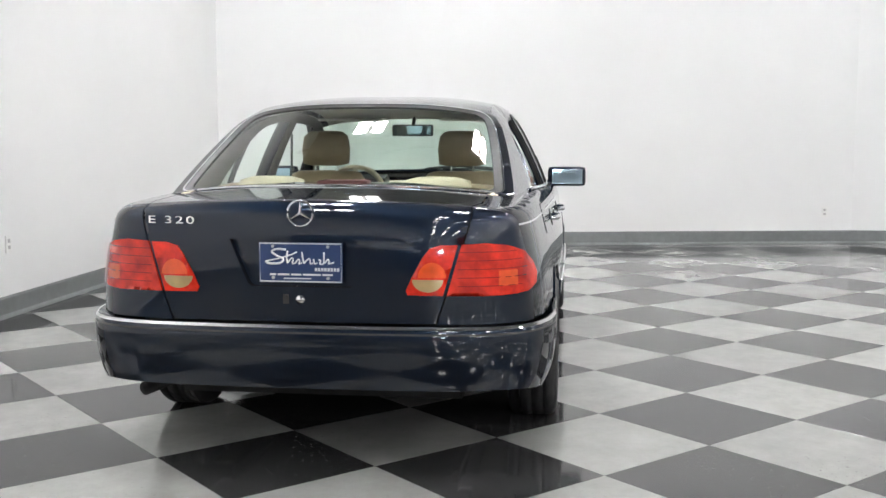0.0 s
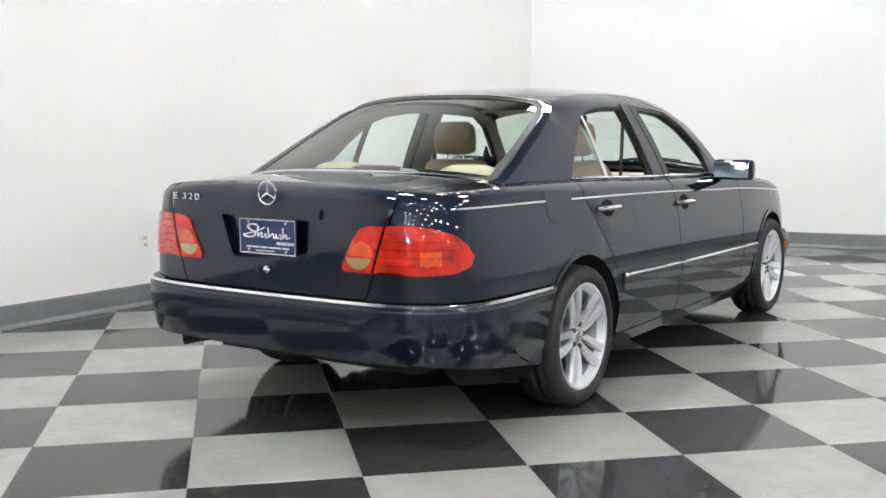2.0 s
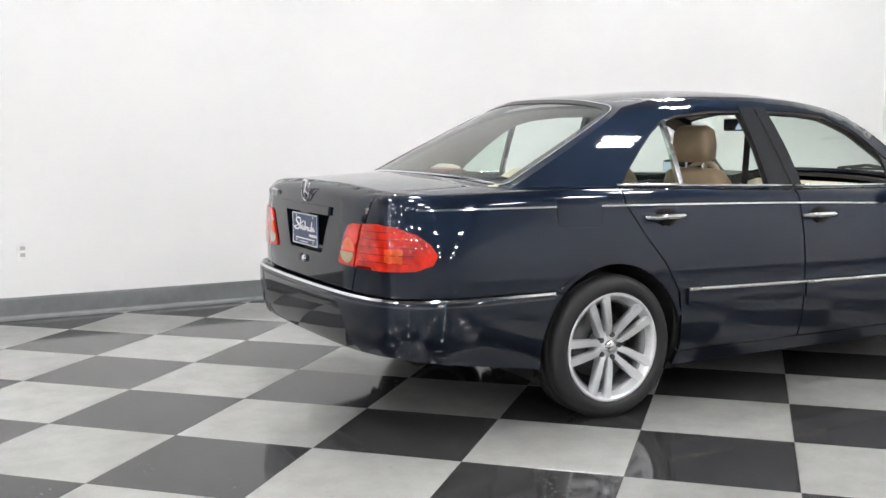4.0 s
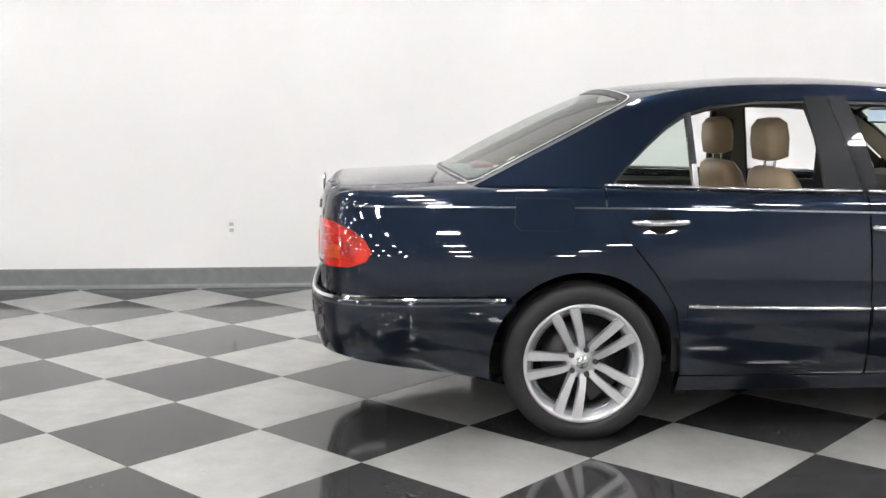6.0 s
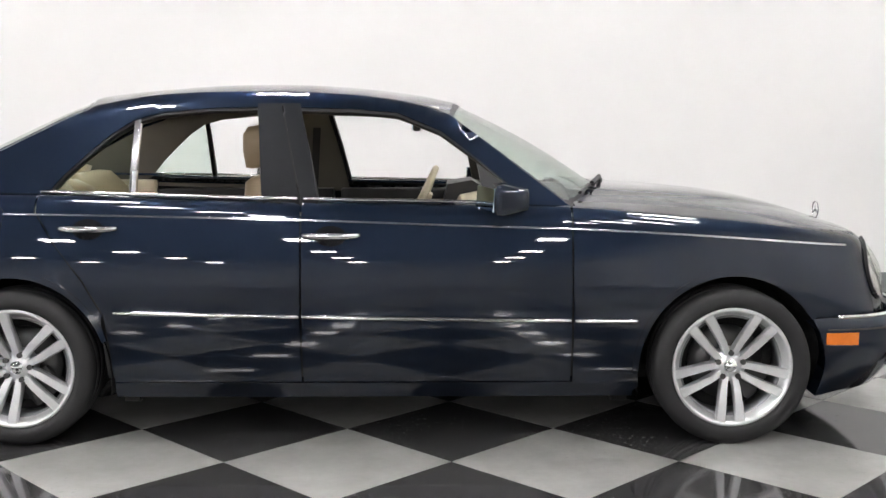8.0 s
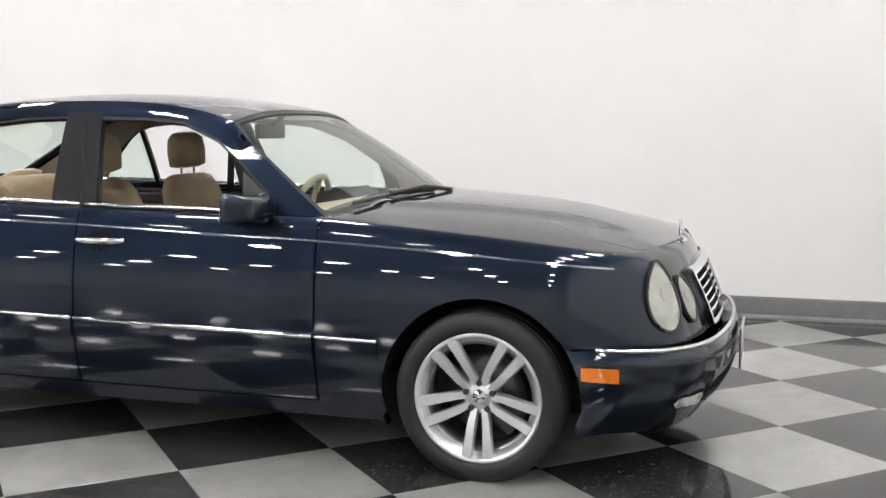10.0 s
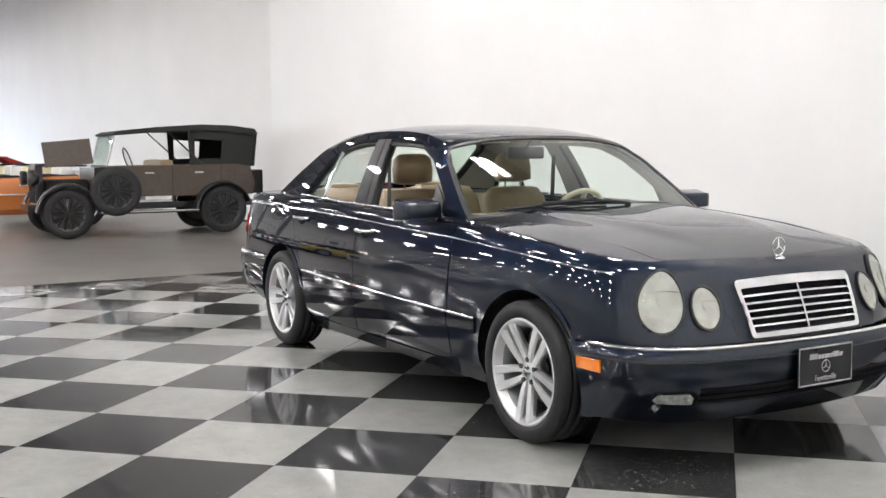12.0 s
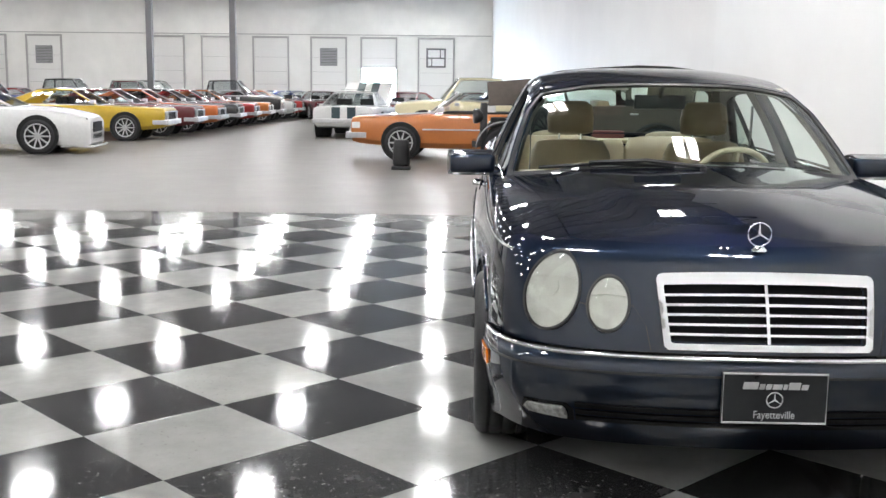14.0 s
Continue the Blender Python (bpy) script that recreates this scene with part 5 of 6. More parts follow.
def wheel(name, m):
    e = empty(name)
    e.parent = car
    e.matrix_basis = m
    tyre = [(0.228, 0.085), (0.240, 0.097), (0.255, 0.106), (0.285, 0.104), (0.303, 0.094), (0.312, 0.080), (0.3150, 0.055)]
    for g in (0.05, 0.0, -0.05):
        tyre += [(0.3150, g + 0.005), (0.309, g + 0.0045), (0.309, g - 0.0045), (0.3150, g - 0.005)]
    tyre += [(0.3150, -0.06), (0.312, -0.080), (0.303, -0.094), (0.285, -0.104), (0.262, -0.106), (0.243, -0.099), (0.236, -0.088)]
    part("tyre", lathe(tyre, 64), "tyre_rubber", e, smooth=True)
    part("barrel", lathe([(0.205, 0.09), (0.224, 0.088), (0.222, 0.07), (0.198, 0.06), (0.195, -0.058), (0.206, -0.061)], 64), "alloy_shaded", e, smooth=True)
    part("rim", lathe([(0.204, -0.0605), (0.216, -0.078), (0.222, -0.090), (0.226, -0.094), (0.236, -0.097), (0.240, -0.092), (0.238, -0.086)], 64), "alloy", e, smooth=True)
    for k in range(5):
        part("spoke", spoke_pair(72 * k), "alloy", e)
    part("hub", lathe([(0.0005, -0.072), (0.026, -0.070), (0.030, -0.066), (0.034, -0.062), (0.060, -0.058), (0.066, -0.045), (0.068, 0.0), (0.0005, 0.0)], 40), "alloy", e, smooth=True)
    part("cap", lathe([(0.0005, -0.080), (0.024, -0.078), (0.028, -0.068)], 28), "chrome", e, smooth=True)
    for k in range(5):
        a = radians(72 * k + 36)
        part("wheel_bolt", cyl((0.052 * math.sin(a), -0.071, 0.052 * math.cos(a)), (0.052 * math.sin(a), -0.03, 0.052 * math.cos(a)), 0.0115, seg=10), "brake_dark", e)
    part("brake_disc", lathe([(0.06, 0.02), (0.15, 0.02), (0.15, 0.035), (0.06, 0.035)], 40), "disc_steel", e, smooth=True)
    part("brake_caliper", box((0.06, -0.005, -0.07), (0.17, 0.06, 0.07), 0.015), "brake_dark", e)
    part("back_plate", cyl((0, 0.05, 0), (0, 0.06, 0), 0.20, seg=32), "under_black", e)
    return e


YW = 0.795
wheel("front_wheel", pose(FX, -YW, HUB + 0.008, 0, 36, 0))
wheel("rear_wheel", pose(RX, -YW, HUB + 0.008, 0, 52, 0))
wheel("front_wheel", pose(FX, YW, HUB + 0.008, 0, 30, 180))
wheel("rear_wheel", pose(RX, YW, HUB + 0.008, 0, 10, 180))


# ---- cabin ----
def cushion(name, stations, mat, parent, seg=20, power=3.2, label=""):
    """A padded block: rounded sections (centre, half width across y, half depth, direction) joined up."""
    bm = bmesh.new()
    rings = []
    for c, w, d, tilt in stations:
        ring = []
        for k in range(seg):
            g = k * math.tau / seg
            cu, su = math.cos(g), math.sin(g)
            u = math.copysign(abs(cu) ** (2 / power), cu) * w
            v = math.copysign(abs(su) ** (2 / power), su) * d
            t = radians(tilt)
            ring.append(bm.verts.new((c[0] + v * math.cos(t), c[1] + u, c[2] + v * math.sin(t))))
        rings.append(ring)
    for a, b in zip(rings, rings[1:]):
        for k in range(seg):
            bm.faces.new((a[k], a[(k + 1) % seg], b[(k + 1) % seg], b[k]))
    bm.faces.new(rings[0])
    bm.faces.new(rings[-1])
    bmesh.ops.recalc_face_normals(bm, faces=bm.faces[:])
    return part(name, bm, mat, parent, label, smooth=True)


def front_seat(y):
    e = empty("front_seat")
    e.parent = car
    cushion("seat_cushion", [((-0.42, y, 0.50), 0.23, 0.05, 90), ((-0.40, y, 0.50), 0.25, 0.085, 90), ((-0.1, y, 0.52), 0.25, 0.085, 90), ((0.08, y, 0.53), 0.25, 0.075, 90), ((0.12, y, 0.53), 0.23, 0.04, 90)], "leather", e)
    cushion("backrest", [((-0.36, y, 0.50), 0.20, 0.06, 10), ((-0.38, y, 0.56), 0.24, 0.085, 10), ((-0.45, y, 0.80), 0.25, 0.085, 12), ((-0.50, y, 0.98), 0.22, 0.07, 12), ((-0.515, y, 1.035), 0.19, 0.05, 12), ((-0.52, y, 1.05), 0.15, 0.02, 12)], "leather", e)
    cushion("headrest", [((-0.515, y, 1.085), 0.09, 0.03, 10), ((-0.515, y, 1.095), 0.125, 0.055, 10), ((-0.52, y, 1.17), 0.13, 0.062, 10), ((-0.525, y, 1.235), 0.12, 0.055, 10), ((-0.53, y, 1.262), 0.09, 0.03, 10)], "leather", e)
    for s in (-0.06, 0.06):
        part("headrest_post", cyl((-0.517, y + s, 1.03), (-0.515, y + s, 1.10), 0.006, seg=8), "chrome", e)
    part("seat_base", box((-0.38, y - 0.2, 0.27), (0.05, y + 0.2, 0.44), 0.02), "carpet_dark", e)


front_seat(-0.37)
front_seat(0.37)
bench = empty("rear_bench")
bench.parent = car
cushion("bench_cushion", [((-1.36, 0, 0.52), 0.44, 0.06, 90), ((-1.33, 0, 0.53), 0.47, 0.09, 90), ((-1.04, 0, 0.55), 0.49, 0.09, 90), ((-0.96, 0, 0.56), 0.66, 0.09, 90), ((-0.92, 0, 0.56), 0.66, 0.09, 90), ((-0.86, 0, 0.56), 0.62, 0.05, 90)], "leather", bench, 32, 6)
for y in (-0.37, 0.37):
    cushion("bench_backrest", [((-1.32, y * 0.65, 0.55), 0.18, 0.05, 15), ((-1.35, y * 0.65, 0.60), 0.22, 0.09, 15), ((-1.39, y * 0.65, 0.71), 0.24, 0.09, 15), ((-1.41, y, 0.76), 0.31, 0.09, 15), ((-1.47, y, 0.92), 0.31, 0.09, 18), ((-1.52, y, 1.01), 0.27, 0.06, 20), ((-1.53, y, 1.03), 0.2, 0.02, 20)], "leather", bench, 28, 5)
    cushion("bench_headrest", [((-1.60, y, 0.99), 0.10, 0.03, 30), ((-1.58, y, 1.00), 0.15, 0.04, 30), ((-1.56, y, 1.04), 0.15, 0.04, 30), ((-1.555, y, 1.058), 0.10, 0.02, 30)], "leather_light", bench)
cushion("arm_rest", [((-1.33, 0, 0.60), 0.06, 0.05, 15), ((-1.46, 0, 0.95), 0.07, 0.09, 18), ((-1.50, 0, 1.0), 0.06, 0.05, 18)], "leather", bench)
part("parcel_shelf", box((-1.90, -0.66, 0.985), (-1.50, 0.66, 1.012), 0.01), "leather_light", car)
part("brake_lamp_cover", box((-1.80, -0.11, 1.010), (-1.70, 0.11, 1.062), 0.024), "cap_plum", car, "plum coloured cover of the high brake lamp")
part("cabin_floor", box((-1.5, -0.70, 0.27), (0.62, 0.70, 0.30)), "carpet_dark", car)
part("tunnel", box((-1.3, -0.13, 0.30), (0.62, 0.13, 0.47), 0.04), "leather_light", car)
part("centre_console", box((-0.45, -0.12, 0.45), (0.45, 0.12, 0.60), 0.03), "walnut", car)
dash = part("dashboard", add_prism(bmesh.new(), [(0.42, 0.50), (0.36, 0.62), (0.38, 0.80), (0.33, 0.87), (0.36, 0.925), (0.50, 0.955), (0.80, 0.935), (0.80, 0.50)], 1, -0.70, 0.70), "leather_light", car)
part("dash_wood", box((0.345, -0.66, 0.745), (0.385, 0.66, 0.795), 0.008), "walnut", car)
part("instrument_hood", add_prism(bmesh.new(), [(0.28, 0.88), (0.30, 0.975), (0.42, 0.995), (0.52, 0.94), (0.40, 0.84)], 1, 0.20, 0.55), "black_trim", car)
sw = empty("steering_wheel")
sw.parent = car
sw.matrix_basis = pose(0.16, 0.37, 0.875, 0, -64, 0)
part("rim", tube([(0.19 * math.cos(k * math.tau / 32), 0.19 * math.sin(k * math.tau / 32), 0) for k in range(32)], 0.016, 8, True), "leather_light", sw, smooth=True)
part("airbag_pad", box((-0.07, -0.08, -0.045), (0.07, 0.08, 0.0), 0.02), "leather_light", sw)
for a in (0, 120, 240):
    part("spoke", cyl((0, 0, -0.02), (0.18 * math.cos(radians(a)), 0.18 * math.sin(radians(a)), 0), 0.016, seg=8), "leather_light", sw)
part("column", cyl((0, 0, -0.2), (0, 0, -0.03), 0.035, seg=14), "black_trim", sw)
mirror = empty("inside_mirror")
mirror.parent = car
part("shell", box((0.14, -0.125, 1.235), (0.175, 0.125, 1.305), 0.015), "black_trim", mirror)
part("mirror_face", box((0.136, -0.115, 1.243), (0.141, 0.115, 1.297)), "mirror_silver", mirror)
part("stalk", cyl((0.16, 0, 1.29), (0.25, 0, 1.36), 0.012, seg=8), "black_trim", mirror)
for y in (-0.37, 0.37):
    part("sun_visor", box((0.08, y - 0.2, 1.325), (0.26, y + 0.2, 1.34), 0.006), "headliner", car).matrix_basis = Matrix.Identity(4)
for side in (1, -1):
    lp = [(s_x(x), z) for x, z in ((-1.28, 0.90), (-0.32, 0.90), (-0.30, 0.33), (-1.0, 0.33), (-1.10, 0.62))]
    lp2 = [(s_x(x), z) for x, z in ((-0.26, 0.895), (0.60, 0.88), (0.60, 0.33), (-0.26, 0.33))]
    sheet("door_card", [skin([lp], hull, side=side, off=-0.075, depth=0.0, flip=True), skin([lp2], hull, side=side, off=-0.075, depth=0.0, flip=True)], "leather", car)
    for x0, x1 in ((-1.30, -0.31), (-0.27, 0.56)):
        part("door_top", box((x0, -side * 0.765 - 0.05, 0.865), (x1, -side * 0.765 + 0.05, 0.925), 0.012), "black_trim", car)
        part("inner_handle", box((x0 + 0.60, -side * 0.715 - 0.012, 0.80), (x0 + 0.74, -side * 0.715 + 0.012, 0.835), 0.008), "chrome", car)
    part("seat_belt", prism([(-0.40, 1.25), (-0.36, 1.25), (-0.40, 0.6), (-0.44, 0.6)], 1, -side * 0.60, -side * 0.597), "black_trim", car)
    part("hip_lining", box((-1.72, -side * 0.70 - 0.04, 0.70), (-1.26, -side * 0.70 + 0.04, 0.975), 0.02), "leather_light", car)

# ---- the other vehicles ----
PAINTS = {"white": (0.78, 0.78, 0.77), "yellow": (0.75, 0.50, 0.03), "maroon": (0.16, 0.010, 0.015), "red": (0.50, 0.02, 0.015), "orange": (0.72, 0.16, 0.02), "black": (0.012, 0.012, 0.014), "silver": (0.45, 0.46, 0.48), "blue": (0.02, 0.06, 0.30), "navy": (0.012, 0.02, 0.07), "teal": (0.035, 0.07, 0.085), "cream": (0.80, 0.72, 0.46), "copper": (0.62, 0.20, 0.045), "gold": (0.42, 0.30, 0.10), "grey": (0.20, 0.21, 0.22)}
for k, c in PAINTS.items():
    plain("paint_" + k, tuple(v * (0.95 if k in ("white", "cream") else 0.85 if k == "copper" else 0.72) for v in c), 0.36, coat=1.0, vary=0.04)
plain("cabin_glass", (0.03, 0.035, 0.04), 0.05, vary=0.05, spec=0.8)
plain("wheel_chrome", (0.60, 0.60, 0.61), 0.36, metal=0.7)
plain("lamp_clear", (0.75, 0.75, 0.72), 0.15, coat=1.0)
plain("coach_brown", (0.075, 0.056, 0.042), 0.5, coat=0.1, vary=0.15)
plain("canvas_black", (0.022, 0.024, 0.022), 0.85, vary=0.2, bump=0.3, bump_scale=300)
plain("fender_black", (0.012, 0.012, 0.013), 0.36, coat=0.8)
plain("tan_leather", (0.35, 0.26, 0.16), 0.6)

WHEEL_MESH = {}


def road_wheel(parent, x, y, r, w=0.22, rim="wheel_chrome", spokes=10):
    """A tyre with a rim, spokes and a hub; y points out."""
    e = empty("wheel")
    e.parent = parent
    e.matrix_basis = pose(x, y, r, 0, 0, 180 if y > 0 else 0)
    key = (round(r, 3), w, rim, spokes)
    if key not in WHEEL_MESH:
        h = w / 2
        t = part("tyre", lathe([(r * 0.68, h * 0.8), (r * 0.74, h), (r * 0.92, h * 0.95), (r, h * 0.7), (r, -h * 0.7), (r * 0.92, -h * 0.95), (r * 0.74, -h), (r * 0.68, -h * 0.8)], 28), "tyre_rubber", e, smooth=True)
        m = part("rim", lathe([(r * 0.66, h * 0.7), (r * 0.66, -h * 0.7), (r * 0.73, -h * 1.0), (r * 0.71, -h * 1.04), (r * 0.60, -h * 0.66)], 28), rim, e, smooth=True)
        bm = bmesh.new()
        for k in range(spokes):
            a = k * math.tau / spokes
            add_cyl(bm, (0, -h * 0.80, 0), (r * 0.66 * math.cos(a), -h * 0.74, r * 0.66 * math.sin(a)), r * 0.07, r * 0.06, 5)
        add_cyl(bm, (0, -h * 0.8, 0), (0, h * 0.3, 0), r * 0.16, r * 0.2, 14)
        s = part("spokes", bm, rim, e)
        b = part("back", cyl((0, -h * 0.25, 0), (0, -h * 0.15, 0), r * 0.66, seg=20), "disc_steel" if rim == "wheel_chrome" else "brake_dark", e)
        c = part("hub_cap", lathe([(0.0005, -h * 0.97), (r * 0.10, -h * 0.94), (r * 0.15, -h * 0.88), (r * 0.16, -h * 0.6)], 16), "wheel_chrome", e, smooth=True)
        WHEEL_MESH[key] = [(o.name.split(".")[0], o.data) for o in (t, m, s, b, c)]
    else:
        for n, d in WHEEL_MESH[key]:
            o = new(n, d)
            o.parent = e
    return e


def loft(sections, mat, name, parent, label=""):
    """Body shell from cross-sections: x, half width low, half width at the shoulder, half width on top, and the heights of these."""
    bm = bmesh.new()
    rings = []
    cols = [curve(range(len(sections)), c) for c in zip(*sections)]
    for k in range(4 * len(sections) - 3):
        x, zb, zs, zt, wb, ws, wt = (c(k / 4) for c in cols)
        h, g = zs - zb, zt - zs
        half = [(0.0, zb), (wb, zb), (ws * 0.965, zb + 0.16 * h), (ws * 0.99, zb + 0.36 * h), (ws * 0.998, zb + 0.56 * h), (ws, zb + 0.74 * h), (ws * 0.985, zb + 0.90 * h), (ws * 0.95, zs), (wt + 0.25 * (ws - wt), zs + 0.40 * g), (wt * 0.93, zs + 0.72 * g), (wt * 0.55, zt), (0.0, zt + 0.012)]
        ring = [(y, z) for y, z in half] + [(-y, z) for y, z in half[::-1][1:-1]]
        rings.append([bm.verts.new((x, y, z)) for y, z in ring])
    n = len(rings[0])
    for a, b in zip(rings, rings[1:]):
        for k in range(n):
            bm.faces.new((a[k], a[(k + 1) % n], b[(k + 1) % n], b[k]))
    bm.faces.new(rings[0])
    bm.faces.new(rings[-1])
    bmesh.ops.recalc_face_normals(bm, faces=bm.faces[:])
    for ed in bm.edges:
        if ed.calc_face_angle(0.0) > radians(28):
            ed.smooth = False
    return part(name, bm, mat, parent, label, smooth=True)


def bowed(name, f, mat, parent, thick, nu=8, nv=4):
    """A bowed panel with thickness: f gives its outer face for u from -1 to 1 and v from 0 to 1."""
    bm = bmesh.new()
    P = [[f(-1 + 2 * i / nu, j / nv) for j in range(nv + 1)] for i in range(nu + 1)]
    c = sum((p for r in P for p in r), Vector()) / ((nu + 1) * (nv + 1))
    n = (P[nu][0] - P[0][0]).cross(P[0][nv] - P[0][0]).normalized()
    if n.dot(c - Vector((-0.3, 0, 0.85))) > 0:
        n = -n
    out = [[bm.verts.new(p) for p in r] for r in P]
    inn = [[bm.verts.new(p + n * thick) for p in r] for r in P]
    for i in range(nu):
        for j in range(nv):
            bm.faces.new((out[i][j], out[i + 1][j], out[i + 1][j + 1], out[i][j + 1]))
            bm.faces.new((inn[i][j], inn[i][j + 1], inn[i + 1][j + 1], inn[i + 1][j]))
    for j in range(nv):
        bm.faces.new((out[0][j], out[0][j + 1], inn[0][j + 1], inn[0][j]))
        bm.faces.new((out[nu][j + 1], out[nu][j], inn[nu][j], inn[nu][j + 1]))
    for i in range(nu):
        bm.faces.new((out[i + 1][0], out[i][0], inn[i][0], inn[i + 1][0]))
        bm.faces.new((out[i][nv], out[i + 1][nv], inn[i + 1][nv], inn[i][nv]))
    bmesh.ops.recalc_face_normals(bm, faces=bm.faces[:])
    for ed in bm.edges:
        if ed.calc_face_angle(0.0) > radians(40):
            ed.smooth = False
    return part(name, bm, mat, parent, smooth=True)


def greenhouse(e, P, cab, back):
    """Roof, screens, pillars and side windows; back is the width of the rear pillar at its foot."""
    (xb0, zb0, xt0, zt0), (xb1, zb1, xt1, zt1) = cab
    wl, wu = 0.77, 0.58

    def front(u, v):
        w = 1 - u * u
        return Vector((xb1 + 0.15 * w, wl * u, zb1 + 0.02 * w)).lerp(Vector((xt1 + 0.07 * w, wu * u, zt1 + 0.035 * w)), v)

    def rear(u, v):
        w = 1 - u * u
        return Vector((xb0 - 0.12 * w, wl * u, zb0 + 0.01 * w)).lerp(Vector((xt0 - 0.06 * w, wu * u, zt0 + 0.035 * w)), v)

    def top(u, v):
        return rear(u, 1).lerp(front(u, 1), v) + Vector((0, 0.0, 0.008 + 0.022 * math.sin(math.pi * v)))

    def flat(q, s):
        return lambda u, v: Vector(((q[0][0] * (1 - u) + q[1][0] * (1 + u)) / 2 * (1 - v) + (q[3][0] * (1 - u) + q[2][0] * (1 + u)) / 2 * v, s * (wl + (wu - wl) * v + 0.018 * math.sin(math.pi * v)), (q[0][1] * (1 - u) + q[1][1] * (1 + u)) / 2 * (1 - v) + (q[3][1] * (1 - u) + q[2][1] * (1 + u)) / 2 * v))

    bowed("windscreen", front, "car_glass", e, 0.006).visible_shadow = False
    bowed("rear_window", rear, "car_glass", e, 0.006).visible_shadow = False
    bowed("roof", top, P, e, 0.045, 8, 6)
    part("screen_trim", tube([front(u, 0.01) for u in np.linspace(-1, 1, 9)] + [front(u, 0.99) for u in np.linspace(1, -1, 9)], 0.013, 6, True), "wheel_chrome", e, smooth=True)
    part("rear_trim", tube([rear(u, 0.01) for u in np.linspace(-1, 1, 9)] + [rear(u, 0.99) for u in np.linspace(1, -1, 9)], 0.011, 6, True), "wheel_chrome", e, smooth=True)
    a0, a1 = (xb0 + back, zb0), (xb1 - 0.06, zb1)
    t0, t1 = (xt0 + 0.35 * back, zt0), (xt1 - 0.05, zt1)
    for s in (-1, 1):
        bowed("rear_pillar", flat([(xb0, zb0), a0, t0, (xt0, zt0)], s), P, e, 0.03, 4, 4)
        bowed("front_pillar", flat([a1, (xb1, zb1), (xt1, zt1), t1], s), P, e, 0.03, 2, 4)
        bowed("side_window", flat([a0, a1, t1, t0], s), "car_glass", e, 0.006, 4, 4).visible_shadow = False
        part("window_trim", tube([(a0[0], s * (wl + 0.012), zb0 + 0.008), (a1[0], s * (wl + 0.012), zb1 + 0.008)], 0.010, 6), "wheel_chrome", e)
        part("seat", box((-0.42, s * 0.36 - 0.24, 0.80), (-0.26, s * 0.36 + 0.24, 1.09), 0.05), "under_black", e)
    part("dashboard", box((xb1 - 0.32, -0.66, 0.84), (xb1 - 0.10, 0.66, zb1 + 0.03), 0.03), "under_black", e)


